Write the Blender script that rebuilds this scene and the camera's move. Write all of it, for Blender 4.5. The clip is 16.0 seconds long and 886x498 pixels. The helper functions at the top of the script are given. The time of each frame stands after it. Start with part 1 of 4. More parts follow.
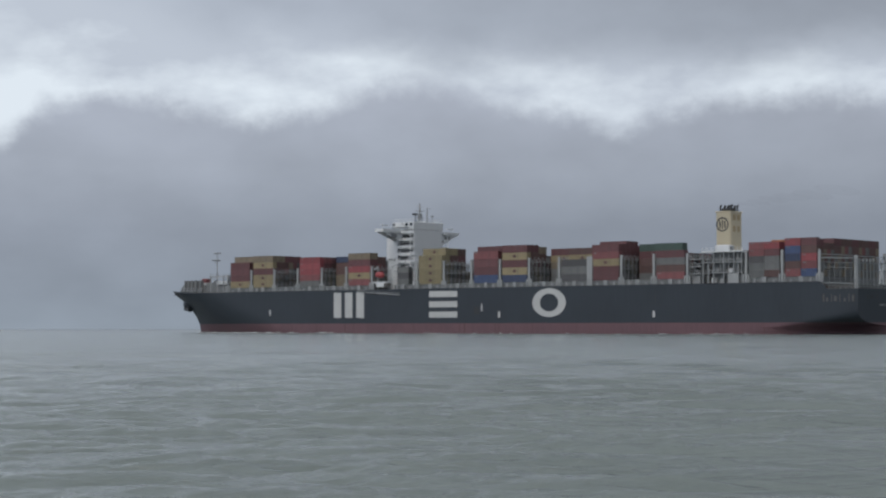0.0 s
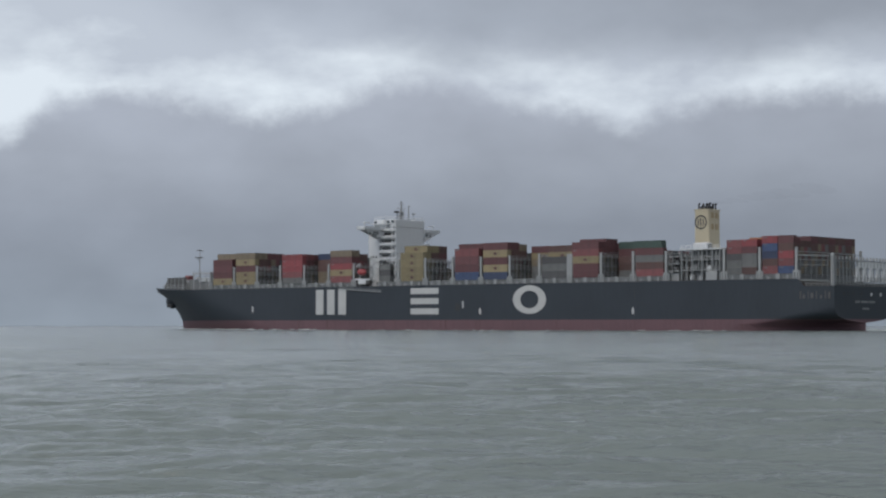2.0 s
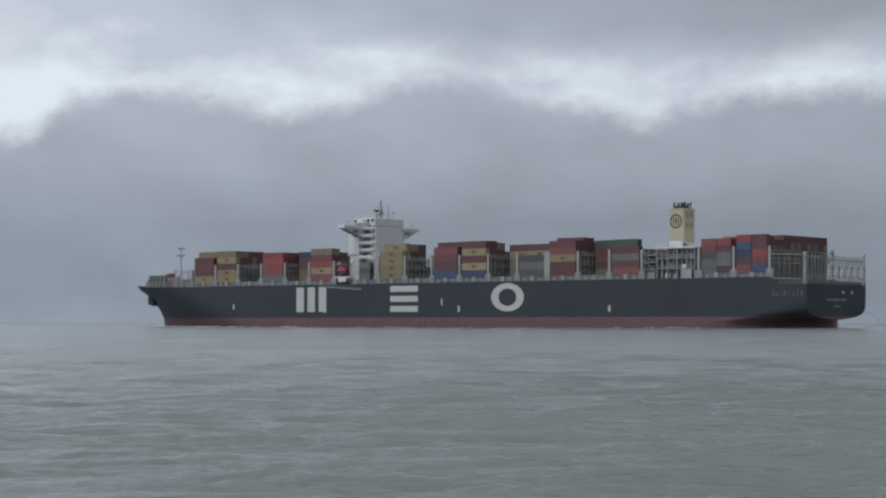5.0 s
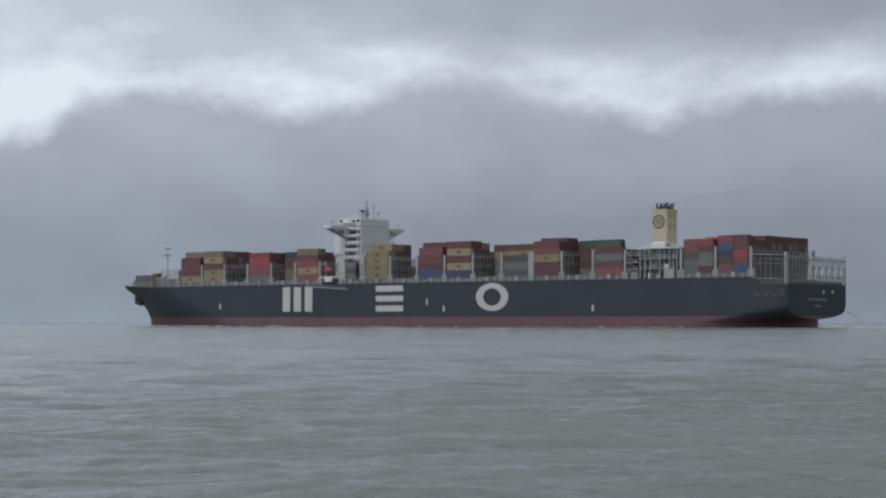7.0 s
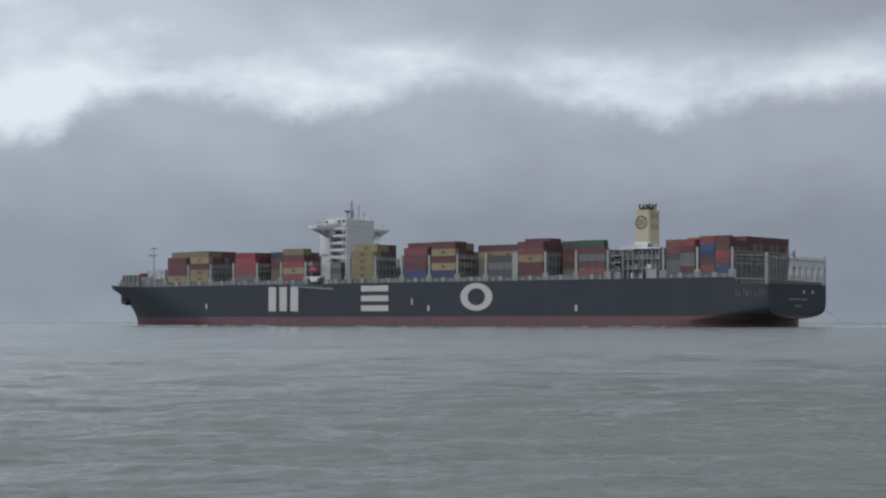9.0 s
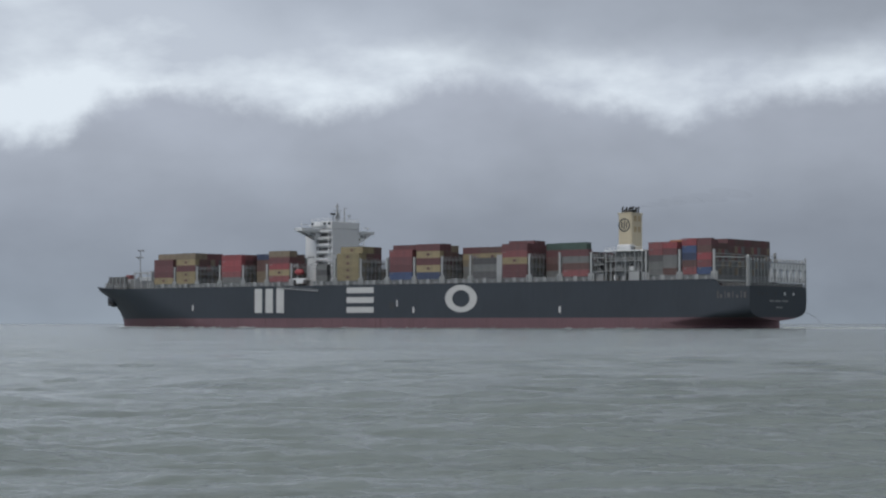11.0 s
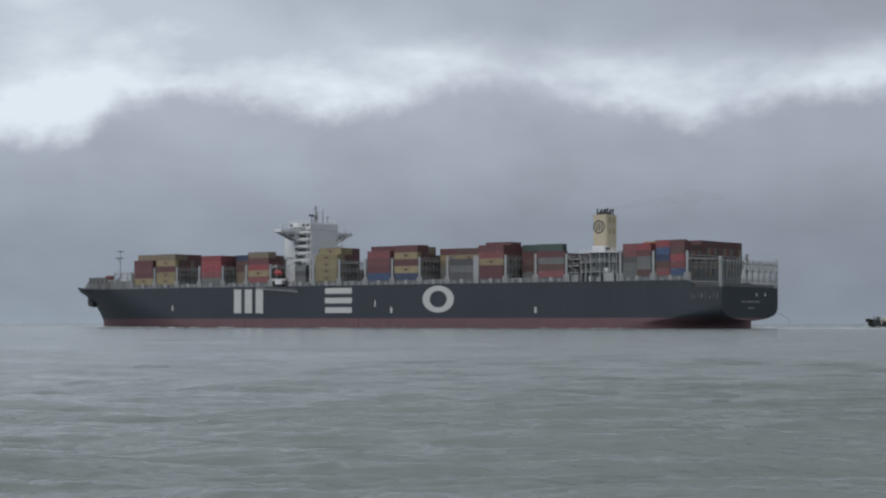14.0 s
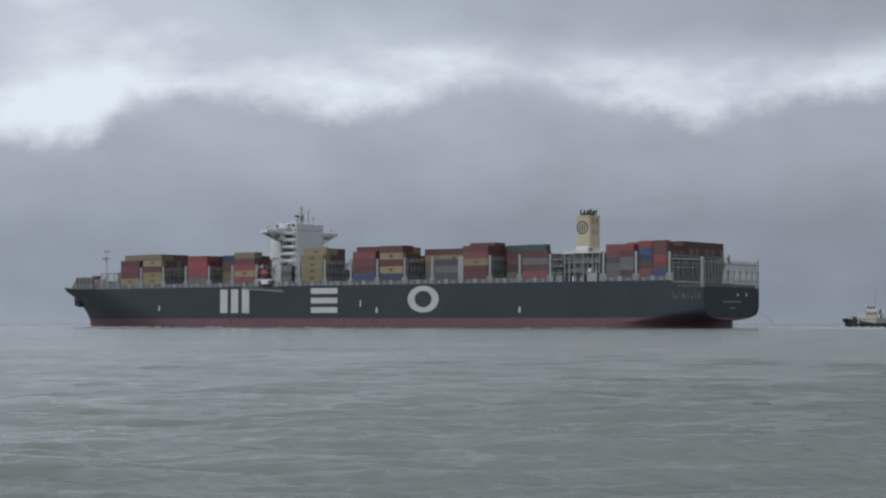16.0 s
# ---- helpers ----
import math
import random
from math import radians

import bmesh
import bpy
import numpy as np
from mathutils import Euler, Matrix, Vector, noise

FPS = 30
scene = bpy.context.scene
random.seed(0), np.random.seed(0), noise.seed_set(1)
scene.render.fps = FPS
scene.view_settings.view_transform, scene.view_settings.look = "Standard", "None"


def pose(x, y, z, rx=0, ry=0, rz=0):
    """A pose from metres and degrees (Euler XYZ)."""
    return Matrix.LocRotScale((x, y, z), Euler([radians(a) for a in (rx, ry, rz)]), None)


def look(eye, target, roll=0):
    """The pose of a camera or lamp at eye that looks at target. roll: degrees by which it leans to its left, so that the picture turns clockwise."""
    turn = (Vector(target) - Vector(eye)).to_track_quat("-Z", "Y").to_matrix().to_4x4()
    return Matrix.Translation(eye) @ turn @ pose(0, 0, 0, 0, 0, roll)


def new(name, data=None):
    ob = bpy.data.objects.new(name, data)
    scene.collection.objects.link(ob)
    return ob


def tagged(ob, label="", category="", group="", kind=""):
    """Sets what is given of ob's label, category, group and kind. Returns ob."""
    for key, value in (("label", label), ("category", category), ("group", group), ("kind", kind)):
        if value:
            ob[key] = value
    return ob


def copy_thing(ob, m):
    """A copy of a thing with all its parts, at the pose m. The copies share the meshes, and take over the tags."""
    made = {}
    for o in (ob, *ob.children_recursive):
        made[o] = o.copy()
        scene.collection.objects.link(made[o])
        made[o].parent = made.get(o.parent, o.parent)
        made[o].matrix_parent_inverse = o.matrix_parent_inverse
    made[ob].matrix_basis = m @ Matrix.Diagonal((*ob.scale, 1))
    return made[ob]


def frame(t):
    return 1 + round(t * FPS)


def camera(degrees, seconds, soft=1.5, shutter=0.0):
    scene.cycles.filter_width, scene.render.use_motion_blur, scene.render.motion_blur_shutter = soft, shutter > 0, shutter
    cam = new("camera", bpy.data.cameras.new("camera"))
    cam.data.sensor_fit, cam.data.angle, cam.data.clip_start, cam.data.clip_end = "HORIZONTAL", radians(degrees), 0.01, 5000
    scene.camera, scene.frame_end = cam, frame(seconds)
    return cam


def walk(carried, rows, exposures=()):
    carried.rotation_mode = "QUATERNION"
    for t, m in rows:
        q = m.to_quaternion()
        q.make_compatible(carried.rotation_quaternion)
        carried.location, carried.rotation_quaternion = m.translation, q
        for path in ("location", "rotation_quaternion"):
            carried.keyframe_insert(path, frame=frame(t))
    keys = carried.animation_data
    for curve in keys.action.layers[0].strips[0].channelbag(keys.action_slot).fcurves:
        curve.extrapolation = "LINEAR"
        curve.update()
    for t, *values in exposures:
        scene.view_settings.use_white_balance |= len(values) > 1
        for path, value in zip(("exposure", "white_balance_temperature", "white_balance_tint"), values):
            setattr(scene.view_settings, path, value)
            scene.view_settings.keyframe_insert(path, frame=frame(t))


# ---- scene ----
# ---------------------------------------------------------------- camera
cam = camera(27.09, 16.0, soft=2.3)
EYE_Z = 2.0
# seconds, pan to the right, tilt upward (degrees)
PAN = [(0.0, -0.086, 2.471), (0.5, -0.038, 2.465), (1.0, -0.020, 2.452), (1.5, -0.005, 2.426), (2.0, 0.015, 2.367),
       (2.5, 0.021, 2.309), (3.0, 0.045, 2.294), (3.5, 0.019, 2.288), (4.0, -0.023, 2.293), (5.2, -0.045, 2.282),
       (6.5, -0.050, 2.271), (7.5, -0.047, 2.265), (8.5, -0.041, 2.257), (9.0, -0.037, 2.256), (10.2, -0.030, 2.282),
       (11.5, -0.022, 2.307), (12.5, -0.018, 2.303), (13.5, -0.006, 2.309), (14.5, 0.007, 2.307), (15.5, 0.019, 2.301),
       (16.0, 0.024, 2.302)]
walk(cam, [(t, pose(0, 0, EYE_Z, 90 + tilt, 0.0, -p)) for t, p, tilt in PAN])

# ---------------------------------------------------------------- the ship's and the tug's way
HEAD = 38.338      # degrees by which the ship heads away, at 8.5 s
TURN = -0.2596     # degrees a second
VX, VY = -3.1857, 3.4126
CX, CY = -13.165, 782.6
LOA, BEAM = 370.0, 48.4
HALF = BEAM / 2


def ship_pose(t):
    d = t - 8.5
    return pose(CX + VX * d, CY + VY * d, 0, 0, 0, 180 - HEAD - TURN * d)


def at(s, u, z):
    """Ship's own space from metres ahead of the stern, metres inboard of the port side, height."""
    return Vector((s - 183.0, HALF - u, z))


# ---------------------------------------------------------------- world and light
SUN_EL, SUN_AZ = 46.0, 215.0
world = bpy.data.worlds.new("overcast")
scene.world = world
world.use_nodes = True
wn = world.node_tree.nodes
wl = world.node_tree.links
wn.clear()
sky = wn.new("ShaderNodeTexSky")
sky.sky_type = "NISHITA"
sky.sun_disc = False
sky.sun_elevation = radians(SUN_EL)
sky.sun_rotation = radians(SUN_AZ)
sky.air_density, sky.dust_density, sky.ozone_density = 1.0, 6.0, 1.0
veil = wn.new("ShaderNodeMixRGB")
veil.inputs[0].default_value = 0.80
veil.inputs[2].default_value = (4.0, 4.42, 4.75, 1)
bg = wn.new("ShaderNodeBackground")
bg.inputs[1].default_value = 0.125
wo = wn.new("ShaderNodeOutputWorld")
wl.new(sky.outputs[0], veil.inputs[1])
wl.new(veil.outputs[0], bg.inputs[0])
wl.new(bg.outputs[0], wo.inputs[0])

sun = new("sun", bpy.data.lights.new("sun", "SUN"))
sun.data.energy, sun.data.angle, sun.data.color = 0.7, radians(25), (1.0, 0.97, 0.93)
sun.matrix_world = look((0, 0, 60), (0 - 60 * math.sin(radians(SUN_AZ)), 0 - 60 * math.cos(radians(SUN_AZ)), 60 - 60 * math.tan(radians(SUN_EL))))

# ---------------------------------------------------------------- materials


def mat(name, rgb, rough=0.6, metal=0.0, grain=0.12, size=3.0, streak=0.0, bump=0.0, spots=None, spot_cut=0.62, vary=0.0, spec=0.5):
    """Procedural surface: base colour, broken by coarse stains, fine grain and vertical streaks."""
    m = bpy.data.materials.new(name)
    m.use_nodes = True
    n, l = m.node_tree.nodes, m.node_tree.links
    p = n["Principled BSDF"]
    p.inputs["Metallic"].default_value = metal
    p.inputs["Specular IOR Level"].default_value = spec
    tc = n.new("ShaderNodeTexCoord")
    coarse = n.new("ShaderNodeTexNoise")
    coarse.inputs["Scale"].default_value = 1.0 / size
    coarse.inputs["Detail"].default_value = 6
    l.new(tc.outputs["Object"], coarse.inputs["Vector"])
    mp = n.new("ShaderNodeMapping")
    mp.inputs["Scale"].default_value = (1.6, 1.6, 0.07 if streak else 1.6)
    l.new(tc.outputs["Object"], mp.inputs[0])
    fine = n.new("ShaderNodeTexNoise")
    fine.inputs["Scale"].default_value = 2.0
    fine.inputs["Detail"].default_value = 5
    l.new(mp.outputs[0], fine.inputs["Vector"])
    mix = n.new("ShaderNodeMath")
    mix.operation = "MULTIPLY_ADD"
    mix.inputs[1].default_value = 2 * grain
    mix.inputs[2].default_value = 1 - grain
    l.new(coarse.outputs[0], mix.inputs[0])
    mix2 = n.new("ShaderNodeMath")
    mix2.operation = "MULTIPLY_ADD"
    mix2.inputs[1].default_value = 2 * (streak or grain)
    mix2.inputs[2].default_value = 1 - (streak or grain)
    l.new(fine.outputs[0], mix2.inputs[0])
    mul = n.new("ShaderNodeMath")
    mul.operation = "MULTIPLY"
    l.new(mix.outputs[0], mul.inputs[0])
    l.new(mix2.outputs[0], mul.inputs[1])
    hsv = n.new("ShaderNodeHueSaturation")
    hsv.inputs["Color"].default_value = (*rgb, 1)
    l.new(mul.outputs[0], hsv.inputs["Value"])
    last = hsv.outputs[0]
    if vary:
        oi = n.new("ShaderNodeObjectInfo")
        v = n.new("ShaderNodeMath")
        v.operation = "MULTIPLY_ADD"
        v.inputs[1].default_value = 2 * vary
        v.inputs[2].default_value = 1 - vary
        l.new(oi.outputs["Random"], v.inputs[0])
        h2 = n.new("ShaderNodeHueSaturation")
        l.new(last, h2.inputs["Color"])
        l.new(v.outputs[0], h2.inputs["Value"])
        last = h2.outputs[0]
    if spots:
        sn = n.new("ShaderNodeTexNoise")
        sn.inputs["Scale"].default_value = 0.45
        sn.inputs["Detail"].default_value = 8
        sn.inputs["Roughness"].default_value = 0.7
        l.new(mp.outputs[0], sn.inputs["Vector"])
        ramp = n.new("ShaderNodeValToRGB")
        ramp.color_ramp.elements[0].position = spot_cut
        ramp.color_ramp.elements[1].position = spot_cut + 0.08
        l.new(sn.outputs[0], ramp.inputs[0])
        mx = n.new("ShaderNodeMixRGB")
        mx.inputs[2].default_value = (*spots, 1)
        l.new(ramp.outputs[0], mx.inputs[0])
        l.new(last, mx.inputs[1])
        last = mx.outputs[0]
    l.new(last, p.inputs["Base Color"])
    rg = n.new("ShaderNodeMath")
    rg.operation = "MULTIPLY_ADD"
    rg.inputs[1].default_value = 0.25
    rg.inputs[2].default_value = rough - 0.12
    l.new(coarse.outputs[0], rg.inputs[0])
    l.new(rg.outputs[0], p.inputs["Roughness"])
    if bump:
        b = n.new("ShaderNodeBump")
        b.inputs["Strength"].default_value = 0.5
        b.inputs["Distance"].default_value = bump
        l.new(fine.outputs[0], b.inputs["Height"])
        l.new(b.outputs[0], p.inputs["Normal"])
    return m


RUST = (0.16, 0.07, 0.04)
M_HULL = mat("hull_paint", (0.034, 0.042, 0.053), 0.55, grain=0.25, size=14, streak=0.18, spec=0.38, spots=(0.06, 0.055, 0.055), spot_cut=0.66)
M_BOOT = mat("boot_top_paint", (0.135, 0.074, 0.086), 0.6, grain=0.25, size=9, streak=0.22, spots=(0.10, 0.05, 0.05), spot_cut=0.58)
M_DECK = mat("deck_paint", (0.16, 0.10, 0.08), 0.7, grain=0.2, size=4)
M_WHITE = mat("white_paint", (0.62, 0.635, 0.645), 0.5, grain=0.06, size=5, streak=0.08, spots=(0.45, 0.42, 0.38), spot_cut=0.70)
M_LETTER = mat("hull_white_paint", (0.48, 0.485, 0.48), 0.55, grain=0.1, size=5, streak=0.10)
M_STEEL = mat("grey_white_steel", (0.31, 0.32, 0.325), 0.55, grain=0.15, size=3, streak=0.15, spots=RUST, spot_cut=0.72)
M_DARK = mat("dark_opening", (0.035, 0.037, 0.04), 0.6)
M_GLASS = mat("dark_window_glass", (0.03, 0.04, 0.05), 0.15, grain=0.05)
M_FUNNEL = mat("cream_funnel_paint", (0.47, 0.415, 0.30), 0.5, grain=0.07, size=5, streak=0.08)
M_BLACK = mat("black_exhaust_pipe", (0.025, 0.025, 0.027), 0.6)
M_ORANGE = mat("lifeboat_orange", (0.30, 0.055, 0.06), 0.5)
M_DIM = mat("dim_grey_paint", (0.20, 0.21, 0.215), 0.6, grain=0.2, size=2)
M_LOUVRE = mat("louvre_tan", (0.36, 0.28, 0.17), 0.6)
M_GAP = mat("hold_shadow_steel", (0.10, 0.10, 0.10), 0.7)
M_TUGHULL = mat("tug_black_paint", (0.03, 0.032, 0.035), 0.5, grain=0.2)
M_RUBBER = mat("black_rubber", (0.02, 0.02, 0.02), 0.85)
M_CREAM = mat("cream_tug_paint", (0.43, 0.41, 0.335), 0.5, grain=0.1)

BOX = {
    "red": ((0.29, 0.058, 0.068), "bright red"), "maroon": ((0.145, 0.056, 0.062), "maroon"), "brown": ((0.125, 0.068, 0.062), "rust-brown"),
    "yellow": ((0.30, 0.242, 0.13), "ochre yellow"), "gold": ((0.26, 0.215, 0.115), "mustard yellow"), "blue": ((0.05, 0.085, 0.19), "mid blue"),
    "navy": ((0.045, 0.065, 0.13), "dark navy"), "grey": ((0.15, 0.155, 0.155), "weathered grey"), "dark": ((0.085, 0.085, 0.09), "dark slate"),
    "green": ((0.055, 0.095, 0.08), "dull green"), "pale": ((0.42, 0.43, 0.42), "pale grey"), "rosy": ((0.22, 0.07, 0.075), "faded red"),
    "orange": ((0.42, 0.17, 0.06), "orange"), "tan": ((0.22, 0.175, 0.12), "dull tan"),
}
BOX = {k: (tuple(0.8 * c + 0.13 * sum(v[0]) / 3 for c in v[0]), v[1]) for k, v in BOX.items()}      # haze of the air put into the paints: each muted towards grey
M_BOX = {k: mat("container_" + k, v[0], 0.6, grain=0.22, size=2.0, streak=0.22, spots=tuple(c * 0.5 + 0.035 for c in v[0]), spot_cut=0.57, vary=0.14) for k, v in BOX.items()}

# ---------------------------------------------------------------- small mesh helpers


def mesh_of(name, bm, material, smooth=False):
    me = bpy.data.meshes.new(name)
    bmesh.ops.recalc_face_normals(bm, faces=bm.faces)
    bm.to_mesh(me)
    bm.free()
    me.materials.append(material)
    if smooth:
        me.polygons.foreach_set("use_smooth", [True] * len(me.polygons))
    return me


def part(name, bm, material, parent, label="", smooth=False):
    ob = new(name, mesh_of(name, bm, material, smooth))
    ob.parent = parent
    if label:
        tagged(ob, label)
    return ob


def box(bm, lo, hi, bevel=0.0):
    """An axis-aligned block between two corners, its edges rounded."""
    lo, hi = Vector([min(a, b) for a, b in zip(lo, hi)]), Vector([max(a, b) for a, b in zip(lo, hi)])
    made = bmesh.ops.create_cube(bm, size=1.0, matrix=Matrix.Translation((lo + hi) / 2) @ Matrix.Diagonal((*(hi - lo), 1)))
    if bevel:
        edges = list({e for v in made["verts"] for e in v.link_edges})
        bmesh.ops.bevel(bm, geom=edges, offset=bevel, segments=1, affect="EDGES")


def sbox(bm, s0, s1, u0, u1, z0, z1, bevel=0.0):
    box(bm, at(s0, u0, z0), at(s1, u1, z1), bevel)


def rod(bm, a, b, r, seg=8, r2=None):
    a, b = Vector(a), Vector(b)
    d = b - a
    m = Matrix.Translation((a + b) / 2) @ d.to_track_quat("Z", "Y").to_matrix().to_4x4()
    bmesh.ops.create_cone(bm, cap_ends=True, segments=seg, radius1=r, radius2=r if r2 is None else r2, depth=d.length, matrix=m)


def prism(bm, poly, axis_vec):
    """Solid from a flat polygon (3D points) pushed along a vector."""
    a = [bm.verts.new(Vector(p)) for p in poly]
    b = [bm.verts.new(Vector(p) + Vector(axis_vec)) for p in poly]
    k = len(poly)
    bm.faces.new(a)
    bm.faces.new(b[::-1])
    for i in range(k):
        bm.faces.new((a[i], b[i], b[(i + 1) % k], a[(i + 1) % k]))


MOVERS = []   # things that sail with the ship, with their place in its space
# ---------------------------------------------------------------- sky: a far bank of cloud, drifting with the wind
def build_clouds():
    R = 4700.0
    me = bpy.data.meshes.new("backdrop")
    n, rows = 96, 14
    v, f = [], []
    for j in range(rows + 1):
        e = radians(-1.0 + 46.0 * j / rows)
        for i in range(n):
            a = 2 * math.pi * i / n
            v.append((R * math.cos(e) * math.sin(a), R * math.cos(e) * math.cos(a), R * math.sin(e)))
    for j in range(rows):
        for i in range(n):
            f.append((j * n + i, j * n + (i + 1) % n, (j + 1) * n + (i + 1) % n, (j + 1) * n + i))
    me.from_pydata(v, [], f)
    me.polygons.foreach_set("use_smooth", [True] * len(me.polygons))
    m = bpy.data.materials.new("cloud_bank")
    m.use_nodes = True
    nd, l = m.node_tree.nodes, m.node_tree.links
    nd.clear()
    tc = nd.new("ShaderNodeTexCoord")
    nrm = nd.new("ShaderNodeVectorMath")
    nrm.operation = "NORMALIZE"
    l.new(tc.outputs["Object"], nrm.inputs[0])
    sep = nd.new("ShaderNodeSeparateXYZ")
    l.new(nrm.outputs[0], sep.inputs[0])

    def math_node(op, a, b=None, c=None, clamp=False):
        k = nd.new("ShaderNodeMath")
        k.operation = op
        k.use_clamp = clamp
        for i, val in enumerate((a, b, c)):
            if val is None:
                continue
            if isinstance(val, (int, float)):
                k.inputs[i].default_value = val
            else:
                l.new(val, k.inputs[i])
        return k.outputs[0]

    # bearing and height in degrees
    bearing = math_node("MULTIPLY", math_node("ARCTAN2", sep.outputs[0], sep.outputs[1]), 57.2958)
    height = math_node("MULTIPLY", math_node("ARCSINE", sep.outputs[2]), 57.2958)
    pos = nd.new("ShaderNodeCombineXYZ")
    l.new(bearing, pos.inputs[0])
    l.new(height, pos.inputs[1])

    def noise_at(sx, sy, scale, detail, rough=0.5, off=0.0):
        mp = nd.new("ShaderNodeMapping")
        mp.inputs["Scale"].default_value = (sx, sy, 1)
        mp.inputs["Location"].default_value = (off, off * 0.37, off * 0.11)
        l.new(pos.outputs[0], mp.inputs[0])
        k = nd.new("ShaderNodeTexNoise")
        k.inputs["Scale"].default_value = scale
        k.inputs["Detail"].default_value = detail
        k.inputs["Roughness"].default_value = rough
        l.new(mp.outputs[0], k.inputs["Vector"])
        return k.outputs[0]

    def bump_at(b0, w, amp):
        """A smooth hill of the cloud's edge round one bearing."""
        d = math_node("DIVIDE", math_node("SUBTRACT", bearing, b0), w)
        g = math_node("POWER", 2.71828, math_node("MULTIPLY", math_node("MULTIPLY", d, d), -1.0))
        return math_node("MULTIPLY", g, amp)

    # upper edge of the low bank
    edge = math_node("ADD", 7.0, math_node("MULTIPLY_ADD", noise_at(1, 0.25, 0.16, 3, 0.5, 3.0), 0.3, -0.15))
    for hill in ((-9.0, 1.8, 0.32), (-4.7, 0.8, -0.40), (0.6, 2.3, 0.90), (6.8, 0.9, -0.70), (12.5, 3.0, 0.35)):
        edge = math_node("ADD", edge, bump_at(*hill))
    shelf = nd.new("ShaderNodeMapRange")                      # the bank lies lower to the west
    shelf.interpolation_type = "SMOOTHSTEP"
    shelf.inputs[1].default_value, shelf.inputs[2].default_value = -12.5, -11.0
    shelf.inputs[3].default_value, shelf.inputs[4].default_value = -1.15, 0.0
    l.new(bearing, shelf.inputs[0])
    edge = math_node("ADD", edge, shelf.outputs[0])
    puff = math_node("MULTIPLY_ADD", noise_at(1, 1, 0.5, 5, 0.5, 9.0), 0.8, -0.4)
    fluff = math_node("MULTIPLY_ADD", noise_at(1, 1.2, 1.7, 6, 0.6, 15.0), 0.75, -0.375)
    d1 = math_node("SUBTRACT", math_node("ADD", edge, math_node("ADD", puff, fluff)), height)          # > 0 inside the low bank
    low = nd.new("ShaderNodeMapRange")
    low.interpolation_type = "SMOOTHSTEP"
    low.inputs[1].default_value, low.inputs[2].default_value = -0.38, 0.80
    l.new(d1, low.inputs[0])
    # higher sheet whose lower edge hangs above the bright gap
    edge2 = math_node("ADD", 8.75, math_node("MULTIPLY_ADD", noise_at(1, 0.3, 0.13, 3, 0.5, 21.0), 1.4, -0.7))
    edge2 = math_node("ADD", edge2, bump_at(5.0, 5.5, -0.5))
    edge2 = math_node("ADD", edge2, bump_at(-12.0, 4.5, 2.6))
    puff2 = math_node("MULTIPLY_ADD", noise_at(0.8, 1.2, 0.4, 4, 0.5, 33.0), 1.8, -0.9)
    d2 = math_node("SUBTRACT", height, math_node("ADD", edge2, puff2))
    high = nd.new("ShaderNodeMapRange")
    high.interpolation_type = "SMOOTHSTEP"
    high.inputs[1].default_value, high.inputs[2].default_value = -1.0, 1.3
    l.new(d2, high.inputs[0])
    mott = noise_at(0.8, 1.3, 0.38, 5, 0.5, 50.0)

    # low bank: grey-blue, a little lighter just above the middle
    ramp = nd.new("ShaderNodeValToRGB")
    l.new(math_node("DIVIDE", height, 11.0, clamp=True), ramp.inputs[0])
    e = ramp.color_ramp.elements
    e[0].position, e[0].color = 0.0, (0.262, 0.307, 0.365, 1)
    e[1].position, e[1].color = 0.72, (0.408, 0.447, 0.528, 1)
    for p, c in ((0.10, (0.246, 0.284, 0.340)), (0.28, (0.268, 0.303, 0.363)), (0.45, (0.340, 0.378, 0.446))):
        k = e.new(p)
        k.color = (*c, 1)
    shade = math_node("MULTIPLY_ADD", mott, 0.34, 0.83)
    low_col = nd.new("ShaderNodeVectorMath")
    low_col.operation = "SCALE"
    l.new(ramp.outputs[0], low_col.inputs[0])
    l.new(math_node("MULTIPLY", shade, math_node("MULTIPLY_ADD", math_node("SINE", math_node("MULTIPLY", bearing, 0.0174533)), -0.33, 1.0)), low_col.inputs["Scale"])
    gap_col = nd.new("ShaderNodeMixRGB")
    gap_col.inputs[1].default_value = (0.51, 0.565, 0.650, 1)
    gap_col.inputs[2].default_value = (0.74, 0.815, 0.89, 1)
    gl = nd.new("ShaderNodeMapRange")
    gl.inputs[1].default_value, gl.inputs[2].default_value = 0.30, 0.66
    prox = nd.new("ShaderNodeMapRange")                       # brightest just above the low bank
    prox.interpolation_type = "SMOOTHSTEP"
    prox.inputs[1].default_value, prox.inputs[2].default_value = -2.4, -0.2
    l.new(d1, prox.inputs[0])
    spots = math_node("ADD", noise_at(0.8, 1.8, 0.42, 5, 0.55, 71.0), bump_at(-13.2, 1.7, 0.42))
    for glow in ((-4.6, 1.2, 0.10), (-1.0, 2.2, 0.08), (3.6, 1.4, 0.07), (7.1, 1.2, 0.02)):
        spots = math_node("ADD", spots, bump_at(*glow))
    lit = math_node("MULTIPLY", math_node("MULTIPLY_ADD", prox.outputs[0], 0.5, 0.5), spots)
    l.new(lit, gl.inputs[0])
    l.new(gl.outputs[0], gap_col.inputs[0])
    high_col = nd.new("ShaderNodeVectorMath")
    high_col.operation = "SCALE"
    high_col.inputs[0].default_value = (0.380, 0.425, 0.500)
    side = math_node("SINE", math_node("MULTIPLY", bearing, 0.0174533))
    lift = nd.new("ShaderNodeMapRange")                       # the sky is brighter to the west, the more so higher up
    lift.inputs[1].default_value, lift.inputs[2].default_value = 8.0, 24.0
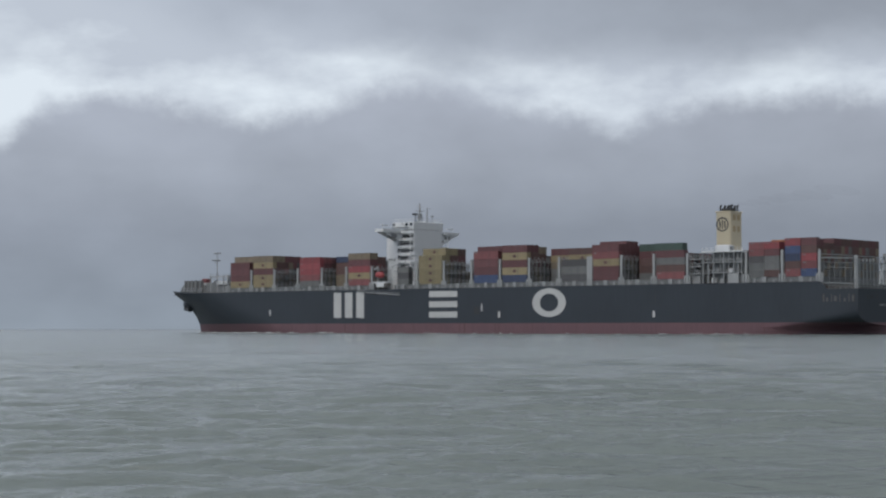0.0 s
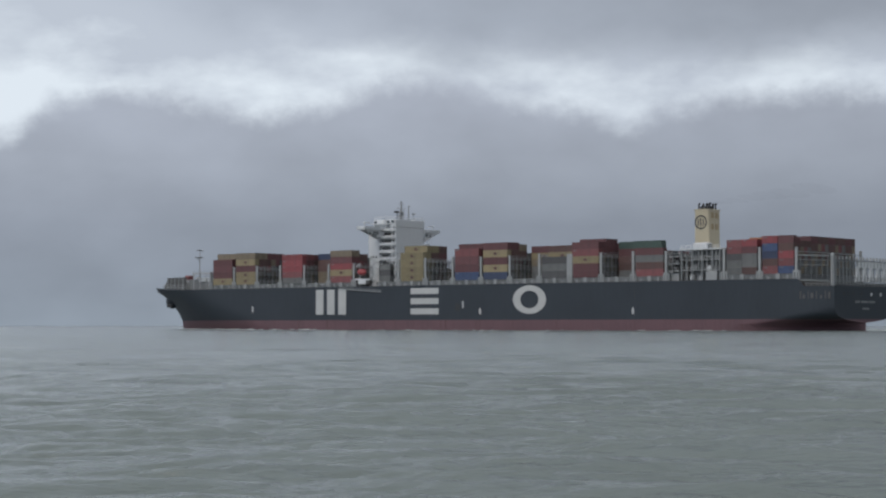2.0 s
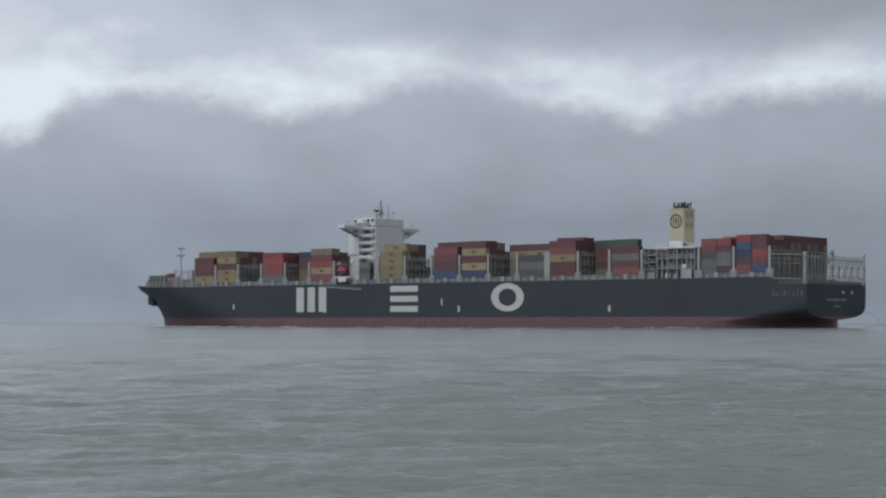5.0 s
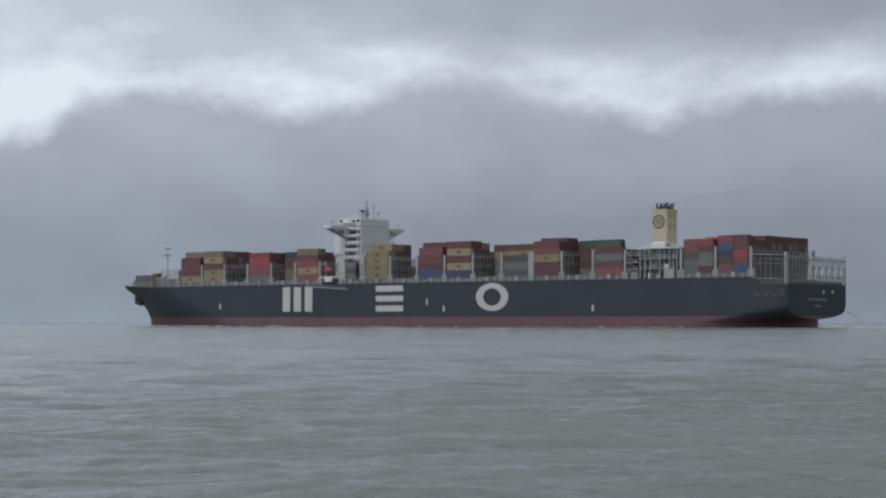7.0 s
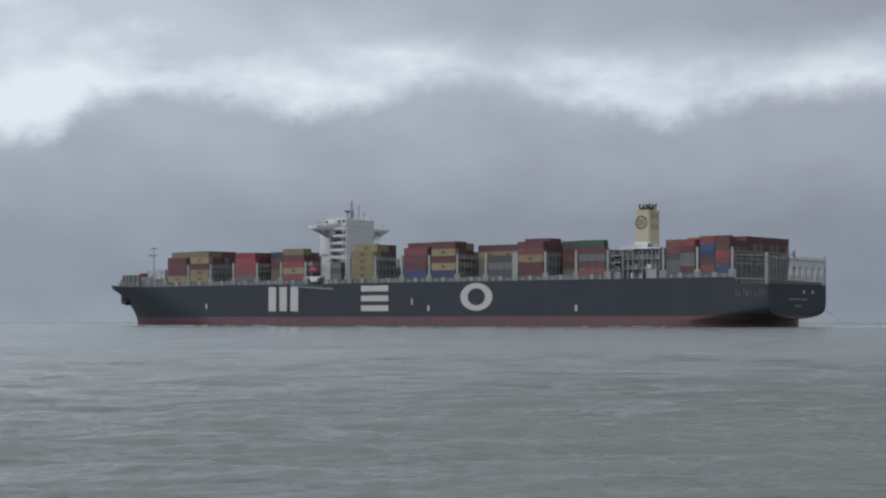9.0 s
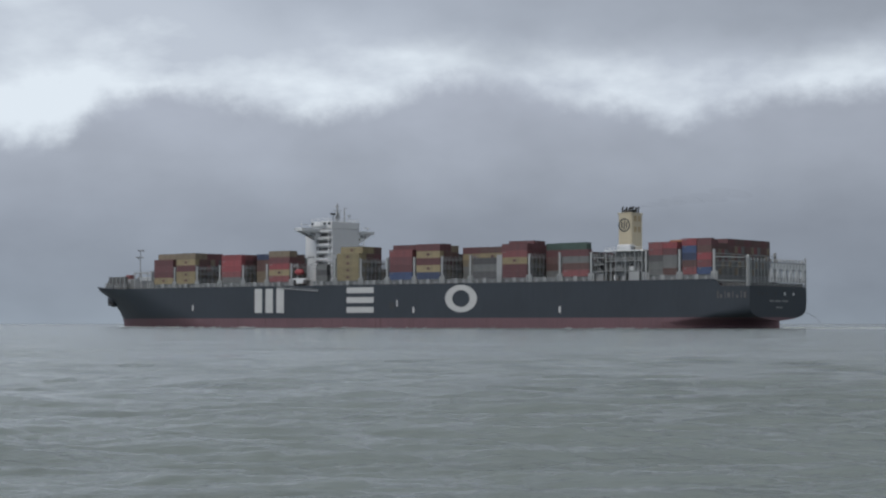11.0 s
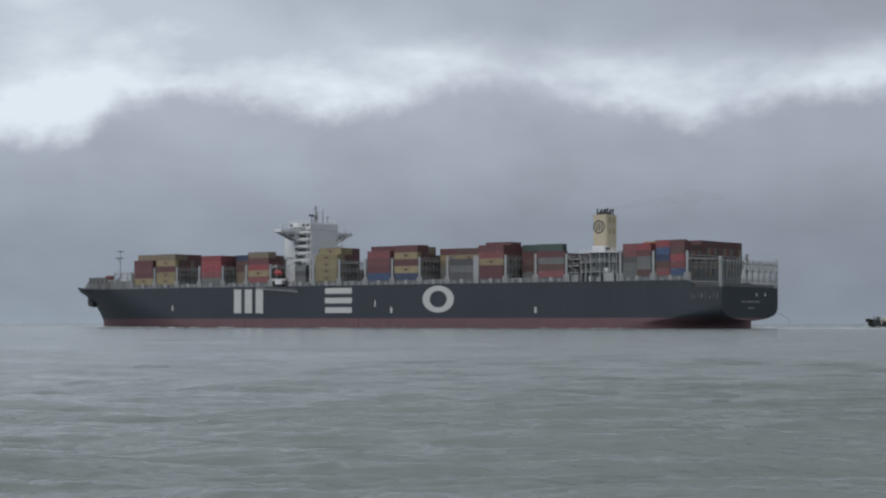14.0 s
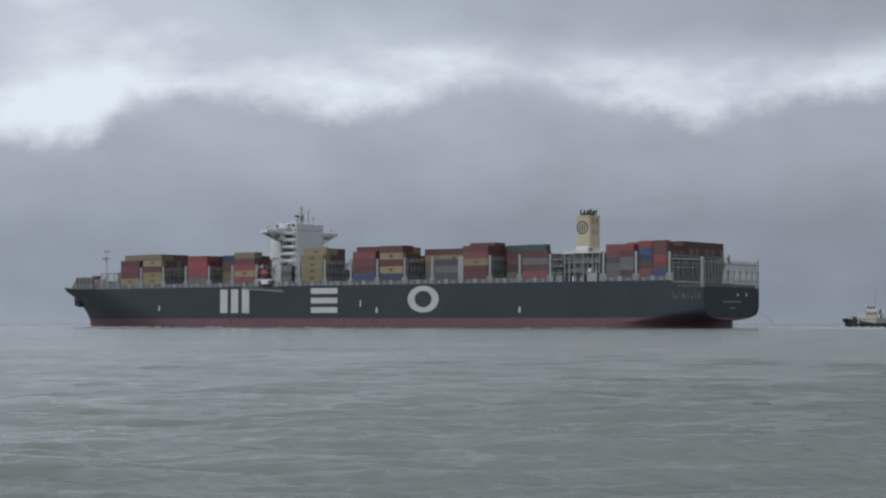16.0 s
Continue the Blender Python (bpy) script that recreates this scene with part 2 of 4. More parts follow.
    lift.inputs[3].default_value, lift.inputs[4].default_value = -0.6, -4.0
    l.new(height, lift.inputs[0])
    west = math_node("MINIMUM", math_node("MAXIMUM", math_node("MULTIPLY_ADD", side, lift.outputs[0], 1.0), 0.6), 2.4)
    l.new(math_node("MULTIPLY", shade, west), high_col.inputs["Scale"])
    m1 = nd.new("ShaderNodeMixRGB")
    l.new(high.outputs[0], m1.inputs[0])
    l.new(gap_col.outputs[0], m1.inputs[1])
    l.new(high_col.outputs[0], m1.inputs[2])
    m2 = nd.new("ShaderNodeMixRGB")
    l.new(low.outputs[0], m2.inputs[0])
    l.new(m1.outputs[0], m2.inputs[1])
    l.new(low_col.outputs[0], m2.inputs[2])
    em = nd.new("ShaderNodeEmission")
    l.new(m2.outputs[0], em.inputs[0])
    tr = nd.new("ShaderNodeBsdfTransparent")
    top = nd.new("ShaderNodeMapRange")
    top.inputs[1].default_value, top.inputs[2].default_value = 20.0, 42.0
    l.new(height, top.inputs[0])
    ms = nd.new("ShaderNodeMixShader")
    l.new(top.outputs[0], ms.inputs[0])
    l.new(em.outputs[0], ms.inputs[1])
    l.new(tr.outputs[0], ms.inputs[2])
    out = nd.new("ShaderNodeOutputMaterial")
    l.new(ms.outputs[0], out.inputs[0])
    me.materials.append(m)
    return tagged(new("backdrop", me), "grey overcast cloud banks with a bright gap, drifting", "sky", kind="structure")


backdrop = build_clouds()


# ---------------------------------------------------------------- sea
def build_sea():
    rng = np.random.default_rng(4)
    rows = []
    r = 14.0
    while r < 700:
        rows.append(r)
        r += max(0.06, r * r / (2.0 * 3254) * 0.55)
    rows += [800, 950, 1200, 1600, 2200, 3200, 4690]
    inner = np.radians(np.linspace(-19, 19, 950))
    outer = np.radians(np.linspace(19, 341, 120))[1:-1]
    ang = np.concatenate([inner, outer])
    rr = np.array([0.02, 8.0] + rows)
    A, Rr = np.meshgrid(ang, rr)
    X, Y = Rr * np.sin(A), Rr * np.cos(A)
    Z = np.zeros_like(X)
    # short crested wind waves and a slight swell; a wave fades where the sheet grows too coarse to carry it
    for k in range(120):
        lam = 0.18 * (0.8 / 0.18) ** rng.random() if k < 50 else 0.8 * (3.4 / 0.8) ** rng.random() if k < 92 else 4.0 * (26.0 / 4.0) ** rng.random()
        th = radians(183) + rng.normal(0, 0.28 if k < 50 else 0.24 if k < 92 else 0.34)
        amp = 0.0062 * lam ** 0.95 if k < 50 else 0.0054 * lam ** 0.85 if k < 92 else 0.0017 * lam
        kx, ky = 2 * math.pi / lam * math.sin(th), 2 * math.pi / lam * math.cos(th)
        step = np.gradient(rr)[:, None]
        fade = np.clip(1.3 - 1.6 * step / lam, 0, 1)
        ph = kx * X + ky * Y + rng.random() * 6.283 + 0.7 * np.sin(X * 0.05 * rng.random() + Y * 0.03)
        Z += fade * amp * (np.sin(ph) + 0.25 * np.cos(2 * ph))
    Z[:2] = 0
    v = np.stack([X, Y, Z], -1).reshape(-1, 3)
    na = len(ang)
    j, i = np.meshgrid(np.arange(len(rr) - 1), np.arange(na), indexing="ij")
    q = np.stack([j * na + i, (j + 1) * na + i, (j + 1) * na + (i + 1) % na, j * na + (i + 1) % na], -1).reshape(-1, 4)
    me = bpy.data.meshes.new("water")
    me.vertices.add(len(v))
    me.vertices.foreach_set("co", v.astype(np.float32).ravel())
    me.loops.add(q.size)
    me.loops.foreach_set("vertex_index", q[:, ::-1].astype(np.int32).ravel())
    me.polygons.add(len(q))
    me.polygons.foreach_set("loop_start", np.arange(0, q.size, 4, dtype=np.int32))
    me.polygons.foreach_set("loop_total", np.full(len(q), 4, np.int32))
    me.polygons.foreach_set("use_smooth", np.ones(len(q), bool))
    me.update(calc_edges=True)
    me.validate()
    m = bpy.data.materials.new("silty_sea_water")
    m.use_nodes = True
    n, l = m.node_tree.nodes, m.node_tree.links
    p = n["Principled BSDF"]
    p.inputs["IOR"].default_value = 1.33
    tc = n.new("ShaderNodeTexCoord")
    big = n.new("ShaderNodeTexNoise")
    big.inputs["Scale"].default_value = 0.02
    big.inputs["Detail"].default_value = 4
    l.new(tc.outputs["Object"], big.inputs["Vector"])
    cr = n.new("ShaderNodeValToRGB")
    cr.color_ramp.elements[0].position, cr.color_ramp.elements[0].color = 0.35, (0.188, 0.215, 0.203, 1)
    cr.color_ramp.elements[1].position, cr.color_ramp.elements[1].color = 0.65, (0.204, 0.232, 0.219, 1)
    l.new(big.outputs[0], cr.inputs[0])
    l.new(cr.outputs[0], p.inputs["Base Color"])
    # cat's paws: broad streaks where the wind roughens the surface
    pm = n.new("ShaderNodeMapping")
    pm.inputs["Scale"].default_value = (0.30, 1.0, 1.0)
    l.new(tc.outputs["Object"], pm.inputs[0])
    paw = n.new("ShaderNodeTexNoise")
    paw.inputs["Scale"].default_value = 0.16
    paw.inputs["Detail"].default_value = 7
    paw.inputs["Roughness"].default_value = 0.68
    l.new(pm.outputs[0], paw.inputs["Vector"])
    rr_ = n.new("ShaderNodeMapRange")
    rr_.inputs[1].default_value, rr_.inputs[2].default_value = 0.35, 0.65
    rr_.inputs[3].default_value, rr_.inputs[4].default_value = 0.10, 0.22
    l.new(paw.outputs[0], rr_.inputs[0])
    l.new(rr_.outputs[0], p.inputs["Roughness"])
    mp = n.new("ShaderNodeMapping")
    mp.inputs["Scale"].default_value = (0.30, 1.0, 1.0)
    l.new(tc.outputs["Object"], mp.inputs[0])
    w1 = n.new("ShaderNodeTexNoise")
    w1.inputs["Scale"].default_value = 2.2
    w1.inputs["Detail"].default_value = 6
    w1.inputs["Roughness"].default_value = 0.62
    l.new(mp.outputs[0], w1.inputs["Vector"])
    w2 = n.new("ShaderNodeTexNoise")
    w2.inputs["Scale"].default_value = 0.7
    w2.inputs["Detail"].default_value = 3
    l.new(mp.outputs[0], w2.inputs["Vector"])
    gust = n.new("ShaderNodeMapRange")                        # ripples stand steeper in the gusts
    gust.inputs[1].default_value, gust.inputs[2].default_value = 0.47, 0.62
    gust.inputs[3].default_value, gust.inputs[4].default_value = 0.42, 1.0
    l.new(paw.outputs[0], gust.inputs[0])
    add = n.new("ShaderNodeMath")
    add.operation = "MULTIPLY_ADD"
    add.inputs[1].default_value = 2.2
    l.new(w2.outputs[0], add.inputs[0])
    l.new(w1.outputs[0], add.inputs[2])
    b = n.new("ShaderNodeBump")
    l.new(gust.outputs[0], b.inputs["Strength"])
    b.inputs["Distance"].default_value = 0.29
    l.new(add.outputs[0], b.inputs["Height"])
    l.new(b.outputs[0], p.inputs["Normal"])
    me.materials.append(m)
    return tagged(new("water", me), "grey-green choppy sea with short wind waves", "sea", kind="structure")


water = build_sea()
# ---------------------------------------------------------------- the ship's hull
Z_DECK = 17.9


def smooth01(x):
    x = min(max(x, 0.0), 1.0)
    return x * x * (3 - 2 * x)


def stem(z):
    """Where the stem stands, metres ahead of the stern, at a height."""
    pts = [(-3, 352), (0, 352.4), (4, 353.4), (8, 356.0), (12, 359.3), (15.5, 363.5), (17.9, 368.5), (19.2, 371.5)]
    for (z0, s0), (z1, s1) in zip(pts, pts[1:]):
        if z <= z1:
            return s0 + (s1 - s0) * (z - z0) / (z1 - z0)
    return pts[-1][1]


def half_breadth(s, z):
    g = min(max(z / Z_DECK, 0.0), 1.0)
    full = 268 + 42 * g                                  # where the bow begins to draw in
    b = HALF
    e = stem(z)
    if s > full:
        x = (s - full) / (e - full)
        b = HALF * max(0.0, 1 - x ** (1.75 + 0.75 * g)) ** (1.0 - 0.28 * g)
    run = 27 * (1 - smooth01(z / 6.5)) + 14              # length over which the stern draws in
    end = HALF * (0.02 + 0.91 * (1 - math.exp(-max(z - 2.8, 0.0) / 1.15)))
    if s < run:
        x = 1 - s / run
        b = min(b, HALF - (HALF - end) * x ** 2.2)
    return max(b, 0.02)


def hull_sheet(name, levels, material, parent, top=None):
    """Shell plating between two heights, port and starboard, closed across the stern."""
    bm = bmesh.new()
    N = 92
    grid = []
    for z in levels:
        row = []
        for i in range(N + 1):
            v = i / N
            v = v * 0.6 + 0.4 * (0.5 - 0.5 * math.cos(math.pi * v))
            s = v * stem(z)
            zz = z
            if top:
                zz = top(s) if z == levels[-1] else min(z, top(s) - 0.02 * (levels[-1] - z))
            b = half_breadth(s, z) if i < N else 0.02
            row.append((s, b, zz))
        grid.append(row)
    for side in (1, -1):
        vs = [[bm.verts.new((s - 183.0, side * b, z)) for s, b, z in row] for row in grid]
        for j in range(len(vs) - 1):
            for i in range(N):
                bm.faces.new((vs[j][i], vs[j][i + 1], vs[j + 1][i + 1], vs[j + 1][i]))
        if side == 1:
            port = vs
    for j in range(len(vs) - 1):
        bm.faces.new((port[j][0], vs[j][0], vs[j + 1][0], port[j + 1][0]))
    bmesh.ops.remove_doubles(bm, verts=bm.verts, dist=0.01)
    return part(name, bm, material, parent, smooth=False)


def sheer(s):
    if s < 13.0:
        return 15.4
    if s > 330:
        return Z_DECK + 1.3 * smooth01((s - 330) / 36)
    return Z_DECK


ship = new("container_ship")
tagged(ship, "large dark-hulled container ship with red boot-top and cream funnel, under way", "ship")
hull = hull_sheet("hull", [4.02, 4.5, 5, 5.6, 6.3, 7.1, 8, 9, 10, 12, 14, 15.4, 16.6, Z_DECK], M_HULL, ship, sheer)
boot = hull_sheet("boot_top", [-2.5, -1, 0, 1.2, 2.4, 2.8, 3.1, 3.4, 3.7, 4.02], M_BOOT, ship)
bm = bmesh.new()
outline = []
for i in range(60):
    s = 366 * i / 59
    outline.append((s, max(half_breadth(s, Z_DECK) - 0.25, 0.05)))
for (s0, b0), (s1, b1) in zip(outline, outline[1:]):
    z0, z1 = min(sheer(s0), Z_DECK) - 0.5, min(sheer(s1), Z_DECK) - 0.5
    bm.faces.new([bm.verts.new(p) for p in ((s0 - 183, b0, z0), (s1 - 183, b1, z1), (s1 - 183, -b1, z1), (s0 - 183, -b0, z0))])
bmesh.ops.remove_doubles(bm, verts=bm.verts, dist=0.01)
part("deck", bm, M_DECK, ship, "red-brown painted weather deck")

# ---------------------------------------------------------------- hull fittings
def plate(name, poly, material, parent, label="", thick=0.05):
    """Flat shape welded on the port side, from (s, z) corners."""
    bm = bmesh.new()
    prism(bm, [at(s, 0.0, z) + Vector((0, 0.004, 0)) for s, z in poly], (0, thick, 0))
    return part(name, bm, material, parent, label)


def side_shapes():
    """The three great white marks on the side, as plain bars and a ring."""
    mark = new("hull_mark")
    mark.parent = ship
    tagged(mark, "large white painted shapes on the dark side")
    for a, b in ((242.6, 238.2), (236.1, 231.8), (229.6, 225.2)):
        plate("bar", [(a, 6.4), (b, 6.4), (b, 16.9), (a, 16.9)], M_LETTER, mark)
    for a, b in ((16.9, 14.5), (12.8, 10.4), (8.7, 6.3)):
        plate("bar", [(189.4, b), (174.6, b), (174.6, a), (189.4, a)], M_LETTER, mark)
    bm = bmesh.new()
    k = 40
    ring = []
    for i in range(k):
        a = 2 * math.pi * i / k
        c, s_ = math.cos(a), math.sin(a)
        ring.append([bm.verts.new(at(128.9 + rx * c, 0, 11.8 + rz * s_) + Vector((0, d, 0))) for rx, rz, d in ((8.0, 5.5, 0.004), (8.0, 5.5, 0.05), (4.4, 3.4, 0.05), (4.4, 3.4, 0.004))])
    for i in range(k):
        p, q = ring[i], ring[(i + 1) % k]
        for j in range(4):
            bm.faces.new((p[j], q[j], q[(j + 1) % 4], p[(j + 1) % 4]))
    part("ring", bm, M_LETTER, mark)


side_shapes()
# draught and tug marks along the side
for s, z, w, h in ((281.0, 8.9, 0.9, 2.6), (226.0, 7.2, 1.0, 2.2), (162.0, 10.3, 0.7, 3.0), (153.3, 7.5, 1.0, 2.6), (81.1, 7.3, 1.0, 2.6)):
    plate("tug_mark", [(s - w / 2, z - h / 2), (s + w / 2, z - h / 2), (s + w / 2, z + h * 0.3), (s, z + h / 2), (s - w / 2, z + h * 0.3)], M_LETTER, ship, "small white tug mark")
# pilot door and its ladder recess
plate("pilot_door", [(166.0, 7.6), (163.4, 7.6), (163.4, 10.6), (166.0, 10.6)], M_DARK, ship, "dark closed pilot door")
# accommodation ladder stowed along the edge
bm = bmesh.new()
rod(bm, at(229, -0.35, 17.2), at(205, -0.35, 15.6), 0.22, 6)
rod(bm, at(229, -0.35, 17.9), at(205, -0.35, 16.3), 0.08, 6)
part("gangway", bm, M_STEEL, ship, "grey stowed gangway along the deck edge")
# rub band at the deck edge
for s0, s1 in ((13.2, 100), (100, 190), (190, 300)):
    bm = bmesh.new()
    sbox(bm, s0, s1, -0.06, 0.2, 17.55, 17.98, 0.03)
    part("sheer_strake", bm, M_HULL, ship)

# anchor and its bolster
bm = bmesh.new()
bmesh.ops.create_uvsphere(bm, u_segments=16, v_segments=10, radius=1.0, matrix=Matrix.Translation((166.6, 9.4, 13.1)) @ Matrix.Diagonal((3.3, 3.0, 3.5, 1)))
part("anchor_bolster", bm, M_HULL, ship, "dark bulging anchor bolster", smooth=True)
bm = bmesh.new()
rod(bm, (166.0, 11.9, 13.6), (165.8, 12.1, 10.6), 0.4, 8)
box(bm, (164.0, 11.3, 10.2), (167.6, 12.5, 11.6), 0.3)
rod(bm, (164.3, 12.0, 10.8), (163.9, 12.2, 12.9), 0.5, 6, 0.15)
rod(bm, (167.3, 12.0, 10.8), (167.8, 12.2, 12.9), 0.5, 6, 0.15)
part("anchor", bm, M_DARK, ship, "dark stockless anchor")

# stern: openings of the mooring deck, lamps and the painted name as plain bars
def quarter(s, d):
    """A point of the port quarter, d metres outboard of the plating."""
    return half_breadth(s, 12.5) + d


# flat dark plate on the plating carries the shade inside the mooring deck
bm = bmesh.new()
prism(bm, [(s - 183, quarter(s, 0.02), z) for s, z in ((1.0, 10.9), (12.4, 10.9), (12.4, 13.7), (1.0, 13.7))], (0, 0.05, 0))
part("mooring_shade", bm, M_DARK, ship, "dark plate painted as the shade in the mooring deck opening")
for s, w, z0, z1 in ((11.9, 0.5, 11.0, 13.6), (10.6, 0.9, 11.1, 12.4), (9.0, 0.35, 11.0, 13.6), (7.6, 1.1, 11.2, 13.0), (6.0, 0.35, 11.0, 13.6), (4.4, 0.8, 11.1, 12.2), (2.9, 0.4, 11.0, 13.6), (1.6, 0.7, 11.1, 13.2)):
    bm = bmesh.new()
    box(bm, (s - w / 2 - 183, quarter(s, 0.05), z0), (s + w / 2 - 183, quarter(s, 0.16), z1), 0.03)
    part("roller_post", bm, M_GAP, ship, "grey mooring roller post")


def transom_bar(name, u0, u1, z0, z1, m, label=""):
    bm = bmesh.new()
    sbox(bm, -0.06, 0.0 - 0.004, u0, u1, z0, z1)
    return part(name, bm, m, ship, label)


for u0, u1 in ((17.0, 20.2), (21.0, 26.0), (26.8, 31.5)):
    transom_bar("name_bar", u0, u1, 9.7, 10.4, M_DIM, "pale painted bar on the stern")
transom_bar("name_bar", 22.0, 27.0, 7.4, 8.0, M_DIM, "pale painted bar on the stern")
for u in (28.5, 35.5):
    transom_bar("stern_fairlead", u, u + 1.0, 12.2, 13.3, M_WHITE, "white stern fairlead")
# smaller dark plates, likewise painted shade of openings
for u in (8.0, 11.0, 14.5, 21.0, 42.0):
    transom_bar("stern_port", u, u + 1.4, 12.3, 13.3, M_DARK, "dark plate painted as the shade in a mooring opening")


# ---------------------------------------------------------------- lashing bridges, hatches and rails
POSTS = [293.3 - 14.39 * i for i in range(6)] + [196.4 - 14.39 * i for i in range(10)] + [42.5, 28.1, 13.7]


def lashing_bridge(s, top, wide=0.95, open_work=True):
    lb = new("lashing_bridge")
    lb.parent = ship
    tagged(lb, "pale grey steel lashing bridge across the deck")
    bm = bmesh.new()
    for u in (0.25,):
        sbox(bm, s - wide / 2, s + wide / 2, u, u + 0.7, 17.9, top, 0.06)
        sbox(bm, s - 1.35, s - 0.75, u, u + 0.8, 17.9, 20.6, 0.06)
        sbox(bm, s + 0.75, s + 1.35, u, u + 0.8, 17.9, 20.6, 0.06)
        sbox(bm, s - 1.35, s + 1.35, u, u + 0.8, 20.3, 20.9, 0.06)
    part("post", bm, M_STEEL, lb)
    bm = bmesh.new()
    sbox(bm, s - wide / 2, s + wide / 2, BEAM - 0.95, BEAM - 0.25, 17.9, top, 0.06)
    part("post", bm, M_STEEL, lb)
    for z in (20.5, 23.8, top - 1.6) if open_work else (top - 1.6,):
        bm = bmesh.new()
        sbox(bm, s - 0.45, s + 0.45, 0.95, BEAM - 0.95, z, z + 0.25)
        part("walkway", bm, M_STEEL, lb)
    if not open_work:
        return
    bm = bmesh.new()
    for k in range(1, 19):
        sbox(bm, s - 0.12, s + 0.12, 2.52 * k - 0.12, 2.52 * k + 0.12, 17.9, top - 0.6)
    tagged(part("stanchions", bm, M_STEEL, lb), kind="stuff")
    bm = bmesh.new()
    for z in (20.5, 23.8, top - 1.6):
        for dz in (0.6, 1.15):
            rod(bm, at(s - 0.45, 0.95, z + dz), at(s - 0.45, BEAM - 0.95, z + dz), 0.06, 4)
    part("walkway_rail", bm, M_STEEL, lb)
    bm = bmesh.new()
    for k in range(0, 18, 2):
        rod(bm, at(s - 0.2, 2.52 * k + 1.0, 18.0), at(s - 0.2, 2.52 * (k + 1) + 0.2, 23.8), 0.09, 4)
        rod(bm, at(s - 0.2, 2.52 * (k + 2), 18.0), at(s - 0.2, 2.52 * (k + 1) + 0.2, 23.8), 0.09, 4)
    tagged(part("braces", bm, M_DIM, lb), kind="stuff")
    bm = bmesh.new()
    for k in range(18):                                       # crossed rods that hold the stack ahead
        u0, u1 = 0.6 + 2.52 * k, 2.7 + 2.52 * k
        for z0, z1 in ((20.8, 23.6), (24.1, top - 1.7)):
            rod(bm, at(s + 0.3, u0, z0), at(s + 1.0, u1, z1 + 2.2), 0.055, 4)
            rod(bm, at(s + 0.3, u1, z0), at(s + 1.0, u0, z1 + 2.2), 0.055, 4)
    tagged(part("lashing_rods", bm, M_STEEL, lb), kind="stuff")


for i, s in enumerate(POSTS):
    top = 27.6 + 0.05 * (i % 3) if i < 6 else 28.9 + 0.12 * (i % 3)
    lashing_bridge(s, top, 2.6 if i == 12 else 0.95, s > 20)
lashing_bridge(308.6, 25.6, 0.7)

HATCHES = [(294.5, 307.4)] + [(b + 1.5, a - 1.5) for a, b in zip(POSTS, POSTS[1:]) if a - b < 20] + [(198.6, 209.0)]
for k, (s0, s1) in enumerate(HATCHES):
    bm = bmesh.new()
    sbox(bm, s0, s1, 0.9, BEAM - 0.9, 17.3, 19.28)
    for j in range(12):
        s = s0 + (s1 - s0) * (j + 0.5) / 12
        sbox(bm, s - 0.07, s + 0.07, 0.6, 0.9, 17.6, 19.28)
    part("hatch_coaming", bm, M_DIM, ship, "grey ribbed steel hatch coaming")
    bm = bmesh.new()
    sbox(bm, s0 - 0.3, s1 + 0.3, 0.8, BEAM - 0.8, 19.3, 19.8, 0.08)
    part("hatch_cover", bm, M_DIM, ship, "dark grey steel hatch cover")
    for f in (0.16, 0.5, 0.82):
        bm = bmesh.new()
        s = s0 + (s1 - s0) * f
        w = 0.85 if f == 0.5 else 0.4
        sbox(bm, s - w, s + w, 0.3, 1.1, 17.9, 19.85 if f == 0.5 else 18.9 + 0.5 * ((k + int(f * 10)) % 2), 0.05)
        part("pedestal", bm, M_STEEL, ship)
    bm = bmesh.new()
    for z in (18.45, 18.95):
        rod(bm, at(s0 - 1.6, 0.12, z), at(s1 + 1.6, 0.12, z), 0.035, 5)
    n = int((s1 - s0 + 3) / 1.8)
    for j in range(n):
        s = s0 - 1.5 + (s1 - s0 + 3.0) * j / (n - 1)
        rod(bm, at(s, 0.12, 17.8), at(s, 0.12, 18.97), 0.035, 5)
    part("railing", bm, M_STEEL, ship, "thin pale deck-edge railing")

# open bay at the stern: side rails, corner post and the aft frame with its row of uprights
bm = bmesh.new()
sbox(bm, 0.1, 1.3, 1.7, 2.6, 15.3, 26.6, 0.08)
part("corner_post", bm, M_STEEL, ship, "pale stern corner post")
for z, w in ((25.6, 0.3), (24.1, 0.12), (22.4, 0.12), (17.0, 0.3), (16.2, 0.14)):
    bm = bmesh.new()
    rod(bm, at(13.2, 0.4, z + 0.5), at(1.5, 1.5, z), w * 0.8, 6)
    part("side_rail", bm, M_DIM, ship)
for k in range(6):
    bm = bmesh.new()
    s = 12.0 - 2.0 * k
    rod(bm, at(s, 0.5 + 0.08 * k, 15.4), at(s, 0.5 + 0.08 * k, 26.0), 0.09, 6)
    part("side_upright", bm, M_DIM, ship)
bm = bmesh.new()
line = [at(0.0 - 4.6 * f, 45.0 + 1.6 * f, 6.0 - 2.6 * f ** 1.6) for f in (0, 0.25, 0.5, 0.75, 1.0)] + [at(-6.4, 47.3, 0.2)]
for a, b in zip(line, line[1:]):
    rod(bm, a, b, 0.07, 5)
part("stern_line", bm, M_DIM, ship, "slack grey line trailing off the stern")
aft = new("aft_frame")
aft.parent = ship
tagged(aft, "pale steel lashing frame across the stern with a row of uprights")
